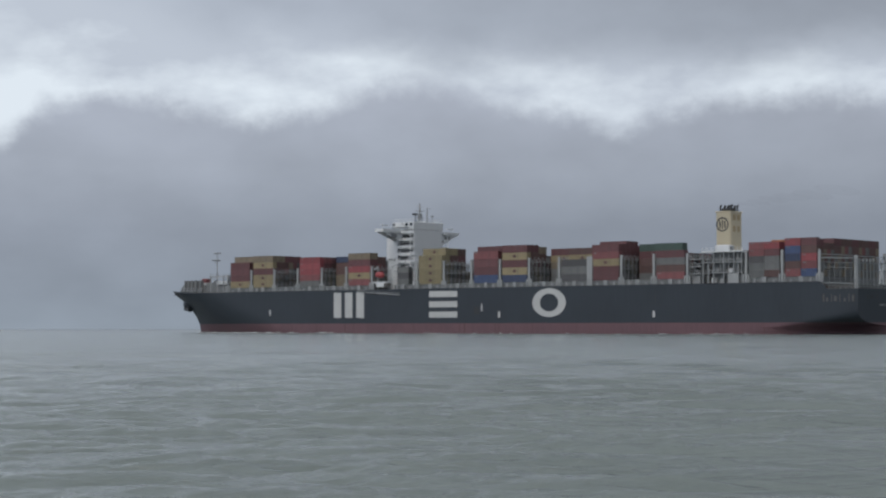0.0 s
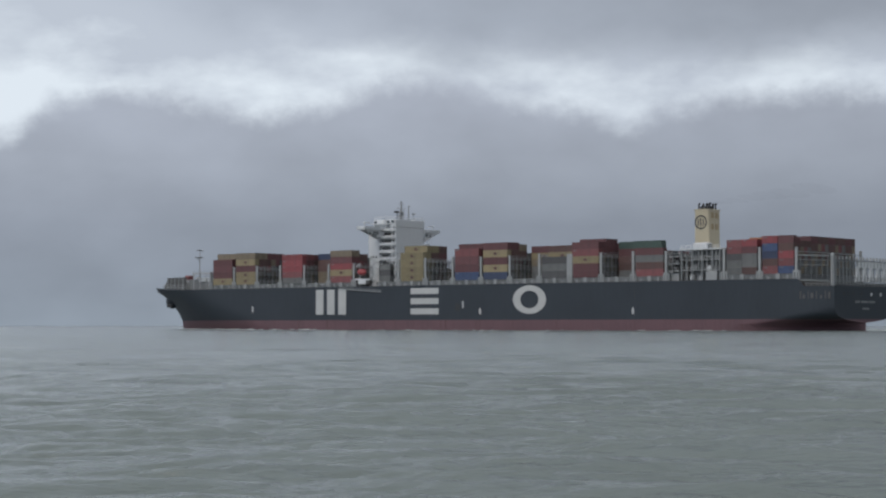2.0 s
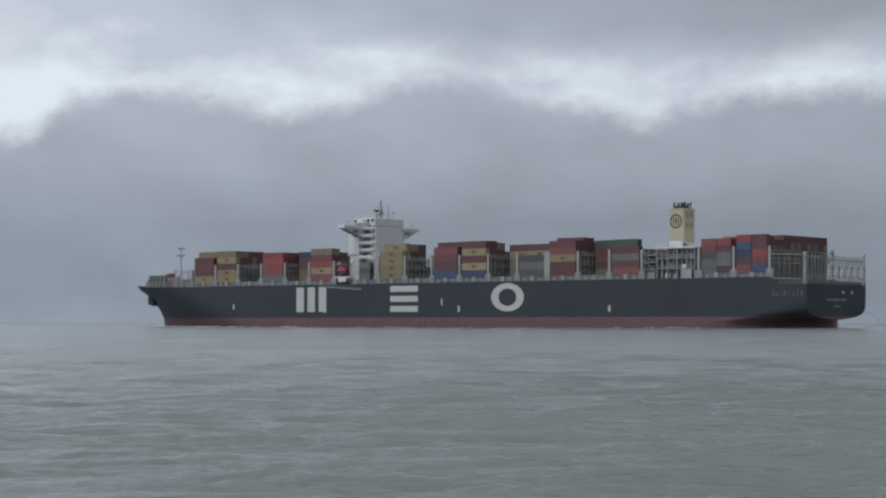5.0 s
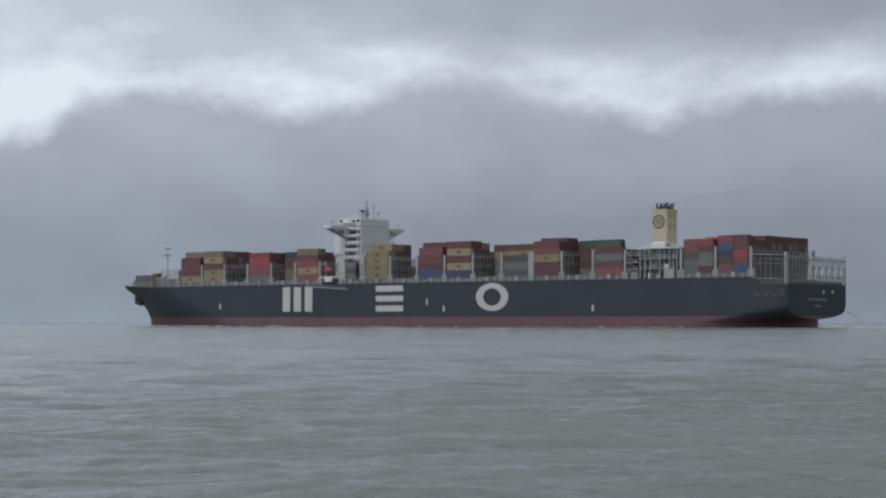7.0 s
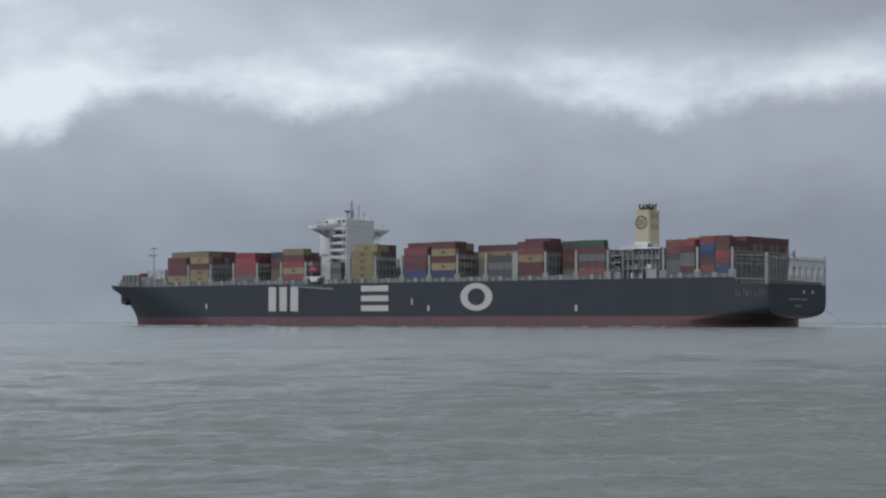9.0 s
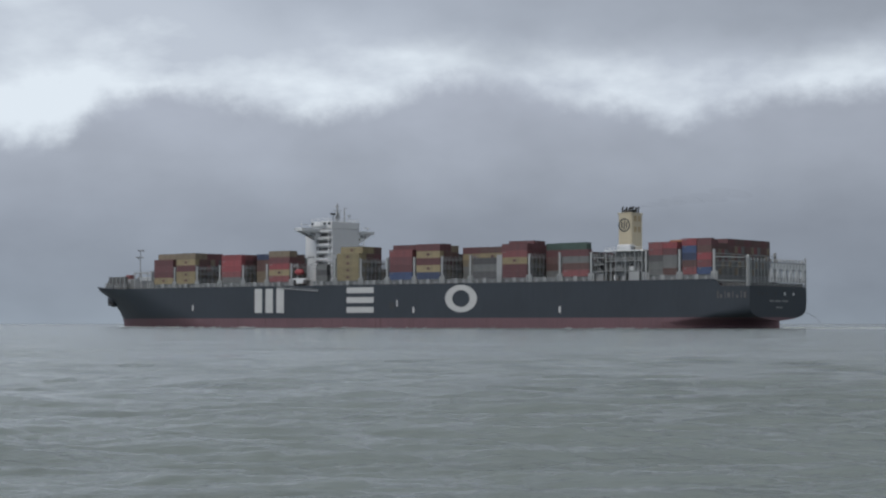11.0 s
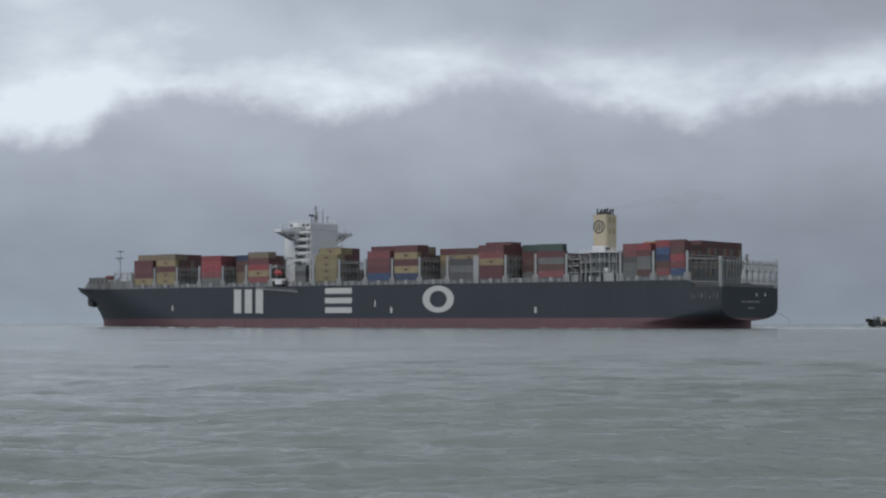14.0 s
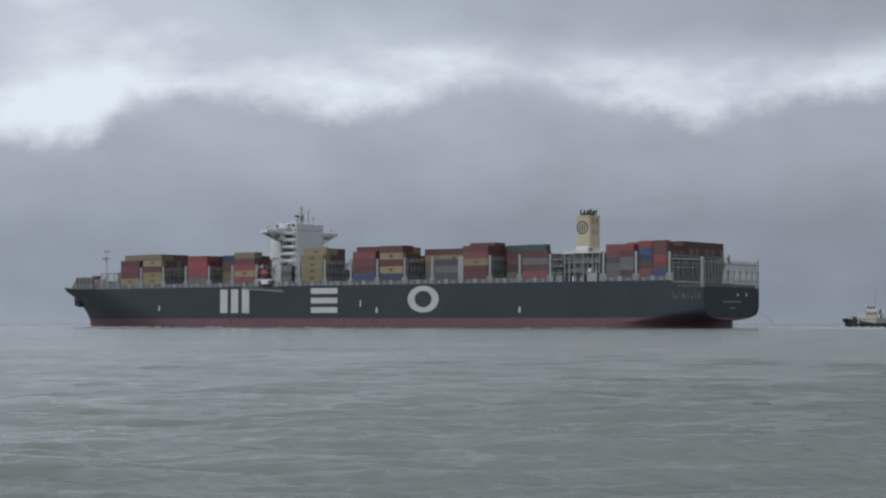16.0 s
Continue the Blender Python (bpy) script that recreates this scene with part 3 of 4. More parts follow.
for k in range(19):
    bm = bmesh.new()
    u = 1.8 + 2.51 * k
    big = k in (6, 18)
    top = 26.6 if big else 25.7
    sbox(bm, 0.3, 0.75, u - (0.32 if big else 0.16), u + (0.32 if big else 0.16), 15.2, top, 0.04)
    if not big:
        sbox(bm, 0.2, 0.85, u - 0.34, u + 0.34, 24.6, 25.4, 0.05)
    # port uprights coloured dimmer to sink them into the shaded stack behind
    part("upright", bm, M_STEEL if k > 6 else M_DIM, aft)
for z, h in ((24.0, 0.35), (21.4, 0.22), (18.3, 0.22), (15.9, 0.3)):
    bm = bmesh.new()
    sbox(bm, 0.2, 0.9, 1.4, 47.2, z, z + h)
    part("rail", bm, M_DIM, aft)
for k in range(7, 18, 2):
    for sgn in (-1, 1):
        bm = bmesh.new()
        u = 1.8 + 2.51 * k
        rod(bm, at(0.4, u + sgn * 1.25, 17.0), at(0.4, u + sgn * 0.25, 22.2), 0.42, 6)
        part("brace", bm, M_WHITE, aft)
for k in range(7, 18):
    bm = bmesh.new()
    u = 3.05 + 2.51 * k
    box(bm, at(0.15, u - 0.75, 21.9), at(0.95, u + 0.75, 24.1), 0.1)
    part("lashing_locker", bm, M_WHITE, aft)
bm = bmesh.new()
sbox(bm, 0.4, 12.5, 4, 44, 15.2, 16.6, 0.1)
part("aft_hatch", bm, M_GAP, ship)

# ---------------------------------------------------------------- bridge house
house = new("bridge_house")
house.parent = ship
tagged(house, "tall white bridge house with balconies and open wings")
bm = bmesh.new()
sbox(bm, 209.0, 223.5, 13.2, 31.0, 17.4, 43.0, 0.15)
sbox(bm, 217.3, 223.5, 12.0, 13.3, 17.4, 41.5, 0.1)
part("tower", bm, M_WHITE, house)
bm = bmesh.new()
sbox(bm, 208.9, 221.0, 12.6, 31.4, 43.0, 46.3, 0.2)
part("wheelhouse", bm, M_WHITE, house)
for k in range(8):
    z = 20.0 + 3.06 * k
    bm = bmesh.new()
    sbox(bm, 209.2, 217.3, 11.2, 13.3, z, z + 0.28)
    sbox(bm, 209.2, 217.3, 11.1, 11.2, z + 0.25, z + 1.05)
    part("balcony", bm, M_WHITE, house)
    # dark plate on the flat wall, painted shade of the open balcony
    bm = bmesh.new()
    sbox(bm, 210.0, 216.8, 13.14, 13.19, z + 1.3, z + 2.5)
    part("recess", bm, M_GAP, house, "dark plate painted as the shade in the balcony recess")
    bm = bmesh.new()
    sbox(bm, 209.4, 209.7, 11.2, 11.5, z + 0.28, z + 3.06)
    part("balcony_post", bm, M_WHITE, house)
for k in range(3):
    bm = bmesh.new()
    sbox(bm, 218.6 + 1.5 * k, 219.3 + 1.5 * k, 11.94, 11.995, 30.2, 31.1)
    part("window", bm, M_GLASS, house, "small dark window")
for side in (0, 1):
    wing = new("bridge_wing")
    wing.parent = house
    sgn = 1 if side == 0 else -1
    u_tip, u_in = (0.0, 13.0) if side == 0 else (BEAM, 31.2)
    bm = bmesh.new()
    sbox(bm, 214.6, 219.2, u_tip, u_in, 41.7, 42.2, 0.08)
    sbox(bm, 214.6, 214.75, u_tip, u_in, 42.2, 43.05)
    sbox(bm, 219.05, 219.2, u_tip, u_in, 42.2, 43.05)
    sbox(bm, 214.6, 219.2, u_tip, u_tip + sgn * 0.15, 42.2, 43.05)
    part("wing_deck", bm, M_WHITE, wing)
    bm = bmesh.new()
    for s in (215.2, 218.4):
        low, out = (37.2, 1.0) if side == 0 else (36.2, 6.5)
        prism(bm, [at(s, u_tip + sgn * 0.8, 41.7), at(s, u_in, 41.7), at(s, u_in, low), at(s, u_in - sgn * out, low + 0.8)], (0.35, 0, 0))
    part("wing_bracket", bm, M_WHITE, wing)
    bm = bmesh.new()
    sbox(bm, 215.0, 217.6, u_tip + sgn * 5.5, u_tip + sgn * 9.0, 39.8, 41.2, 0.05)
    part("wing_locker", bm, M_DIM, wing, "grey locker under the wing")
    bm = bmesh.new()
    rod(bm, at(216.8, u_tip + sgn * 2.2, 43.3), at(216.8, u_tip + sgn * 2.2, 45.2), 0.18, 6)
    box(bm, at(216.2, u_tip + sgn * 1.4, 44.5), at(217.2, u_tip + sgn * 5.2, 44.75))
    part("wing_rail", bm, M_WHITE, wing)
# roof gear
bm = bmesh.new()
for z in (46.9, 47.5):
    for u in (12.8, 31.2):
        rod(bm, at(209.2, u, z), at(221.0, u, z), 0.06, 5)
    rod(bm, at(209.2, 12.8, z), at(209.2, 31.2, z), 0.06, 5)
for j in range(8):
    rod(bm, at(209.2 + 1.65 * j, 12.8, 46.2), at(209.2 + 1.65 * j, 12.8, 47.5), 0.05, 5)
part("roof_railing", bm, M_WHITE, house)
for s in (209.5, 212.0, 219.0):
    bm = bmesh.new()
    sbox(bm, s, s + 1.6, 12.53, 12.596, 44.7, 45.8)
    part("wheelhouse_window", bm, M_GLASS, house, "dark wheelhouse window")
for k in range(4):
    z = 32.2 + 3.06 * k
    bm = bmesh.new()
    sbox(bm, 208.0, 213.0, 31.05, 33.6, z, z + 0.28)
    sbox(bm, 208.0, 208.12, 31.05, 33.6, z + 0.28, z + 1.1)
    sbox(bm, 208.0, 213.0, 33.5, 33.6, z + 0.28, z + 1.1)
    if k < 3:
        sbox(bm, 208.1, 208.35, 33.3, 33.55, z + 0.28, z + 3.06)
    part("balcony", bm, M_WHITE, house)
bm = bmesh.new()
sbox(bm, 211.5, 220.5, 11.2, 12.5, 44.2, 44.6, 0.05)
sbox(bm, 214.5, 218.5, 11.6, 12.5, 44.6, 46.2, 0.1)
part("roof_locker", bm, M_WHITE, house)
bm = bmesh.new()
rod(bm, at(213, 21.0, 46.2), at(213, 21.0, 54.4), 0.55, 8, 0.3)
box(bm, at(212, 19.4, 48.2), at(214, 22.6, 48.45))
rod(bm, at(213, 22.4, 48.4), at(213, 22.4, 50.6), 0.14, 6)
rod(bm, at(213, 18.4, 51.2), at(213, 23.8, 51.2), 0.14, 6)
rod(bm, at(213, 19.2, 53.0), at(213, 22.8, 53.0), 0.10, 6)
rod(bm, at(213, 19.3, 46.3), at(213, 20.8, 51.0), 0.14, 6)
rod(bm, at(213, 22.7, 46.3), at(213, 21.2, 51.0), 0.14, 6)
box(bm, at(212.4, 20.2, 49.2), at(213.6, 21.8, 50.0), 0.1)
part("radar_mast", bm, M_STEEL, house, "grey radar mast with crossbars")
bm = bmesh.new()
box(bm, at(212.7, 16.6, 49.3), at(213.3, 19.6, 50.1), 0.1)
rod(bm, at(213, 18.3, 46.3), at(213, 18.3, 49.5), 0.16, 6)
part("radar_scanner", bm, M_DARK, house, "dark radar scanner bar")
bm = bmesh.new()
rod(bm, at(212, 24.6, 46.2), at(212, 24.6, 52.6), 0.3, 6, 0.2)
rod(bm, at(212, 24.6, 52.4), at(212, 26.2, 52.4), 0.1, 6)
rod(bm, at(212, 27.8, 46.2), at(212, 27.8, 49.2), 0.12, 6)
box(bm, at(211.6, 27.2, 49.0), at(212.4, 28.6, 49.5), 0.1)
part("signal_mast", bm, M_STEEL, house, "slim grey signal mast")

# lifeboat in its cradle beside the house
boat = new("lifeboat")
boat.parent = ship
tagged(boat, "orange-red enclosed lifeboat in a white davit")
bm = bmesh.new()
bmesh.ops.create_uvsphere(bm, u_segments=20, v_segments=12, radius=1.0, matrix=Matrix.Translation(at(217.8, 1.7, 23.9)) @ Matrix.Diagonal((2.5, 1.35, 1.2, 1)))
sbox(bm, 216.2, 219.4, 0.8, 2.6, 23.4, 25.3, 0.35)
part("boat_hull", bm, M_ORANGE, boat, smooth=True)
bm = bmesh.new()
sbox(bm, 212.6, 221.0, 0.3, 3.4, 20.6, 21.2, 0.05)
sbox(bm, 214.6, 218.8, 0.4, 3.0, 19.0, 20.6, 0.1)
part("boat_platform", bm, M_WHITE, boat)
for s in (212.2, 220.2):
    bm = bmesh.new()
    rod(bm, at(s, 3.0, 18), at(s, 3.0, 27.5), 0.22, 6)
    rod(bm, at(s, 3.0, 27.5), at(s, 0.8, 26.2), 0.2, 6)
    part("davit_arm", bm, M_WHITE, boat)
for k in range(4):
    bm = bmesh.new()
    z = 20.5 + 2.4 * k
    sbox(bm, 209.4, 212.6, 1.0, 4.0, z, z + 0.2)
    rod(bm, at(212.4 if k % 2 else 209.6, 1.0, z + 0.2), at(209.6 if k % 2 else 212.4, 1.0, z + 2.4), 0.16, 6)
    rod(bm, at(209.5, 1.0, z), at(209.5, 1.0, z + 2.4), 0.12, 6)
    rod(bm, at(212.5, 1.0, z), at(212.5, 1.0, z + 2.4), 0.12, 6)
    part("stair_flight", bm, M_WHITE, boat)

# ---------------------------------------------------------------- engine casing and funnel
casing = new("engine_casing")
casing.parent = ship
tagged(casing, "pale grey engine casing with open decks below the funnel")
bm = bmesh.new()
sbox(bm, 45.0, 58.0, 3.2, BEAM - 3.2, 17.4, 29.0, 0.1)
part("casing_block", bm, M_DIM, casing)
bm = bmesh.new()
sbox(bm, 43.9, 61.2, 0.8, BEAM - 0.8, 29.0, 29.5, 0.08)
part("casing_roof", bm, M_WHITE, casing)
for s in (60.6, 56.2, 52.0, 47.8, 44.6):
    bm = bmesh.new()
    sbox(bm, s - 0.25, s + 0.25, 1.0, 1.5, 17.9, 29.0)
    part("pillar", bm, M_DIM, casing)
for z in (21.6, 25.3):
    bm = bmesh.new()
    sbox(bm, 44.4, 60.9, 0.9, 3.2, z, z + 0.25)
    for j in range(9):
        rod(bm, at(44.6 + 2 * j, 1.0, z), at(44.6 + 2 * j, 1.0, z + 1.1), 0.06, 5)
    rod(bm, at(44.4, 1.0, z + 1.1), at(60.9, 1.0, z + 1.1), 0.06, 5)
    part("gallery", bm, M_STEEL, casing)
for s, z, w, h in ((55.0, 22.2, 1.4, 2.6), (51.0, 22.4, 2.4, 2.0), (47.0, 22.2, 1.2, 2.6), (54.0, 26.0, 2.6, 2.2), (49.0, 26.0, 1.6, 2.2), (57, 18.4, 1.2, 2.4), (52, 18.4, 1.6, 2.2)):
    bm = bmesh.new()
    sbox(bm, s - w / 2, s + w / 2, 3.12, 3.196, z, z + h)
    part("casing_opening", bm, M_GAP, casing, "dark louvred opening")
for k, (s, u, z0, z1, r) in enumerate(((59.4, 2.2, 18, 28.8, 0.28), (58.6, 1.6, 18, 25, 0.2), (53.8, 1.8, 21.8, 28.9, 0.35), (50.6, 2.1, 21.8, 28.9, 0.22), (46.4, 1.8, 21.3, 28.9, 0.4), (48.2, 2.4, 25.5, 28.9, 0.5))):
    bm = bmesh.new()
    rod(bm, at(s, u, z0), at(s, u, z1), r, 8)
    rod(bm, at(s, u, z1 - 2.2), at(s - 1.6, u + 0.3, z1 - 2.6), r * 0.8, 8)
    part("casing_pipe", bm, M_STEEL if k % 2 else M_DIM, casing)
for k, (s, z) in enumerate(((56.6, 19.4), (53.0, 19.0), (55.2, 22.8), (49.4, 22.6), (52.2, 26.4), (46.0, 26.2))):
    bm = bmesh.new()
    sbox(bm, s - 0.8, s + 0.8, 1.5, 2.9, z - 1.2, z + 0.6, 0.08)
    part("casing_locker", bm, (M_WHITE, M_STEEL, M_DIM)[k % 3], casing)
bm = bmesh.new()
sbox(bm, 45.6, 50.2, 0.6, 3.0, 17.9, 21.3, 0.1)
part("deck_locker", bm, M_STEEL, casing)
bm = bmesh.new()
for j in range(9):
    rod(bm, at(44.2 + 2.1 * j, 1.0, 29.5), at(44.2 + 2.1 * j, 1.0, 30.6), 0.06, 5)
for z in (30.0, 30.6):
    rod(bm, at(44.2, 1.0, z), at(61.0, 1.0, z), 0.06, 5)
part("roof_railing", bm, M_WHITE, casing)
bm = bmesh.new()
sbox(bm, 58.6, 64.6, 15.0, 19.0, 29.5, 32.3, 0.4)
part("fan_house", bm, M_WHITE, casing)
bm = bmesh.new()
sbox(bm, 58.3, 58.595, 15.6, 18.4, 30.2, 31.8, 0.1)
part("fan_louvre", bm, M_DARK, casing)
for s in (63.5,):
    bm = bmesh.new()
    sbox(bm, 62.3, 66.0, 2.0, 9.0, 17.4, 21.0, 0.1)
    part("vent_house", bm, M_STEEL, casing)
for k, (s, u, z) in enumerate(((64.6, 3.0, 28.0), (63.2, 6.2, 25.6), (65.2, 5.4, 24.6))):
    bm = bmesh.new()
    rod(bm, at(s, u, 20.8), at(s, u, z), 0.75, 12)
    rod(bm, at(s, u, z - 0.6), at(s, u, z + 0.9), 1.15, 12, 0.95)
    part("vent_cowl", bm, M_GAP if k else M_DARK, casing, "dark mushroom ventilator")
for z in (21.4, 24.0, 26.6):
    bm = bmesh.new()
    sbox(bm, 61.3, 66.2, 0.9, 1.9, z, z + 0.35)
    rod(bm, at(61.3, 1.0, z + 1.2), at(66.2, 1.0, z + 1.2), 0.08, 5)
    rod(bm, at(61.5, 1.0, z - 2.6), at(65.8, 1.0, z), 0.09, 5)
    part("vent_platform", bm, M_STEEL, casing)

funnel = new("funnel")
funnel.parent = ship
tagged(funnel, "tall cream funnel with a round emblem and black pipes")
bm = bmesh.new()
sbox(bm, 61.0, 67.2, 20.2, 28.3, 29.0, 44.8, 0.45)
part("chimney", bm, M_FUNNEL, funnel)
bm = bmesh.new()
sbox(bm, 60.8, 67.4, 20.0, 28.5, 44.4, 44.95, 0.2)
part("rim", bm, M_FUNNEL, funnel)
bm = bmesh.new()
k = 32
for i in range(k):
    a0_, a1_ = 2 * math.pi * i / k, 2 * math.pi * (i + 1) / k
    quad = [at(64.35 + r * math.cos(a), 20.18, 40.1 + r * math.sin(a)) for r, a in ((2.1, a0_), (2.1, a1_), (2.65, a1_), (2.65, a0_))]
    prism(bm, quad, (0, 0.05, 0))
part("emblem_ring", bm, M_DARK, funnel, "dark round emblem ring")
for s, z, w, h in ((65.4, 40.1, 0.5, 2.6), (64.35, 40.1, 0.5, 3.2), (63.3, 40.1, 0.5, 2.6)):
    bm = bmesh.new()
    prism(bm, [at(s - w / 2, 20.18, z - h / 2), at(s + w / 2, 20.18, z - h / 2), at(s + w / 2, 20.18, z + h / 2), at(s - w / 2, 20.18, z + h / 2)], (0, 0.05, 0))
    part("emblem_bar", bm, M_DARK, funnel)
bm = bmesh.new()
sbox(bm, 62.2, 66.0, 22.2, 26.2, 44.9, 46.1, 0.15)
part("pipe_base", bm, M_BLACK, funnel, "black pipe casing")
for u in (21.9, 24.9):
    for z in (37.4, 41.6):
        bm = bmesh.new()
        sbox(bm, 60.92, 60.99, u, u + 1.8, z, z + 2.1)
        part("louvre", bm, M_LOUVRE, funnel, "tan louvred grille")
for i, (s, u, h, r) in enumerate(((65.9, 21.4, 2.3, 0.32), (64.9, 22.6, 2.1, 0.42), (63.9, 23.6, 2.2, 0.5), (63.3, 24.6, 2.5, 0.40), (62.5, 25.6, 2.1, 0.46), (61.9, 26.6, 2.4, 0.3))):
    bm = bmesh.new()
    rod(bm, at(s, u, 44.9), at(s, u, 45 + h - 0.5), r, 10)
    rod(bm, at(s, u, 45 + h - 0.6), at(s - 0.45, u, 45 + h), r, 10)
    part("exhaust_pipe", bm, M_BLACK, funnel, "black exhaust pipe")

# ---------------------------------------------------------------- forecastle
fore = new("forecastle")
fore.parent = ship
tagged(fore, "grey forecastle with bulwark, windlasses and breakwater")
bm = bmesh.new()
for side in (1, -1):
    prev = None
    for k in range(15):
        s = 333 + 35 * k / 14
        b = half_breadth(s, Z_DECK) + 0.02
        z = sheer(s) + 0.3
        cur = [bm.verts.new((s - 183 - (0.0), side * b * f, zz)) for f, zz in ((1.0, sheer(s) - 0.1), (0.985, z), (0.96, z), (0.965, sheer(s) - 0.1))]
        if prev:
            for j in range(3):
                bm.faces.new((prev[j], cur[j], cur[j + 1], prev[j + 1]))
        prev = cur
part("bulwark", bm, M_HULL, fore, "dark bow bulwark")
for side in (1, -1):
    bm = bmesh.new()
    old = None
    for k in range(16):
        s = 327 + 20.5 * k / 15
        y = side * (half_breadth(s, Z_DECK) - 0.9)
        z = 23.6 if s < 342 else 23.6 - 0.75 * (s - 342)
        row = [bm.verts.new((s - 183, yy, zz)) for yy, zz in ((y, 17.5), (y * 0.97, z), (y * 0.95, z), (y * 0.96, 17.5))]
        if old:
            for j in range(3):
                bm.faces.new((old[j], row[j], row[j + 1], old[j + 1]))
        else:
            bm.faces.new(row)
        old = row
    bm.faces.new(old)
    part("spray_screen", bm, M_GAP, fore, "dark weathered grey spray screen")
    for k in range(5):
        s = 328 + 3.4 * k
        bm = bmesh.new()
        y = side * (half_breadth(s, Z_DECK) - 0.75)
        box(bm, (s - 183 - 0.25, y - 0.2, 17.8), (s - 183 + 0.25, y + 0.2, 23.8))
        part("screen_rib", bm, M_DIM, fore)
bm = bmesh.new()
sbox(bm, 322.5, 323.2, 5, 43, 17.5, 23.6, 0.1)
part("breakwater", bm, M_STEEL, fore)
for s0, s1, u0, u1, z1, m in ((340, 350.5, 16, 32, 20.4, M_GAP), (339.5, 343, 12.5, 16, 22.2, M_STEEL), (344.5, 347.5, 15.5, 19, 21.4, M_GAP),
                              (335, 338.5, 10, 14, 22.0, M_STEEL), (334.5, 337.5, 11, 14, 24.8, M_BOX["rosy"]), (329.5, 333, 7, 11, 22.6, M_STEEL)):
    bm = bmesh.new()
    sbox(bm, s0, s1, u0, u1, 17.6, z1, 0.3)
    rod(bm, at((s0 + s1) / 2, u0 - 0.6, z1 - 1.6), at((s0 + s1) / 2, u0 + 1.4, z1 - 1.6), 1.2, 12)
    part("windlass", bm, m, fore)
for side in (1, -1):
    bm = bmesh.new()
    old = None
    for k in range(19):
        s = 322 + 24 * k / 18
        y = side * (half_breadth(s, Z_DECK) - 0.3)
        foot, head = Vector((s - 183, y, sheer(s))), Vector((s - 183, y * 0.99, sheer(s) + (2.3 if s < 360 else 1.5)))
        rod(bm, foot, head, 0.10, 5)
        if old:
            rod(bm, old[0], head, 0.09, 5)
            rod(bm, old[1], foot.lerp(head, 0.5), 0.07, 5)
        old = (head, foot.lerp(head, 0.5))
    part("bow_railing", bm, M_STEEL, fore, "pale bow railing")
bm = bmesh.new()
for s in (321.5, 317.2, 313.0, 309.5):
    rod(bm, at(s, 2.2, 17.8), at(s, 2.2, 25.6), 0.28, 6)
rod(bm, at(322.3, 2.2, 25.2), at(308.8, 2.2, 25.2), 0.28, 6)
rod(bm, at(322.3, 2.2, 24.2), at(308.8, 2.2, 24.2), 0.14, 6)
part("fore_gantry", bm, M_STEEL, fore)
bm = bmesh.new()
for j in range(8):
    rod(bm, at(321.8 - 1.8 * j, 2.2, 25.2), at(321.8 - 1.8 * j, 2.2, 26.5), 0.1, 5)
part("gantry_uprights", bm, M_STEEL, fore)
bm = bmesh.new()
sbox(bm, 311.0, 319.5, 3.5, 7, 21.6, 23.2, 0.1)
part("store", bm, M_WHITE, fore)
bm = bmesh.new()
sbox(bm, 309.8, 327.0, 4.5, 9, 17.6, 22.6, 0.1)
part("mast_house", bm, M_DIM, fore)
bm = bmesh.new()
rod(bm, at(341.5, 24.2, 17.8), at(341.5, 24.2, 37.3), 0.34, 8, 0.16)
rod(bm, at(341.5, 21.0, 33.6), at(341.5, 26.2, 33.6), 0.28, 6)
rod(bm, at(341.5, 22.2, 36.9), at(341.5, 26.4, 36.9), 0.26, 6)
rod(bm, at(341.5, 22.4, 33.6), at(341.5, 24.1, 31.6), 0.12, 6)
part("foremast", bm, M_STEEL, fore, "slim grey foremast with two crossbars")

# ---------------------------------------------------------------- containers
PROTO = {}


def edge_frame(bm, length, h, w=2.44):
    """Corner posts and the rails between them."""
    L2, W2 = length / 2, w / 2
    t = 0.16
    for x in (-L2, L2 - t):
        for y in (-W2, W2 - t):
            box(bm, (x, y, 0), (x + t, y + t, h))
    for y in (-W2, W2 - t):
        for z in (0, h - 0.12):
            box(bm, (-L2 + t, y, z), (L2 - t, y + t, z + 0.12))
    for x in (-L2, L2 - t):
        for z in (0, h - 0.12):
            box(bm, (x, -W2 + t, z), (x + t, W2 - t, z + 0.12))


def corrugated(bm, length, h, w=2.44):
    """Side, front, roof and floor panels, the sides pressed into ribs."""
    L2, W2 = length / 2, w / 2
    t = 0.16
    n = 30 if length > 8 else 15
    for side in (1, -1):
        prev = None
        for i in range(2 * n + 1):
            x = -L2 + t + (length - 2 * t) * i / (2 * n)
            y = side * (W2 - (0.03 if i % 2 else 0.09))
            a, b = bm.verts.new((x, y, 0.12)), bm.verts.new((x, y, h - 0.12))
            if prev:
                bm.faces.new((prev[0], a, b, prev[1]))
            prev = (a, b)
    box(bm, (-L2 + t, -W2 + 0.1, h - 0.10), (L2 - t, W2 - 0.1, h - 0.03))
    box(bm, (-L2 + t, -W2 + 0.1, 0.03), (L2 - t, W2 - 0.1, 0.10))
    box(bm, (L2 - 0.12, -W2 + t, 0.12), (L2 - 0.05, W2 - t, h - 0.12))


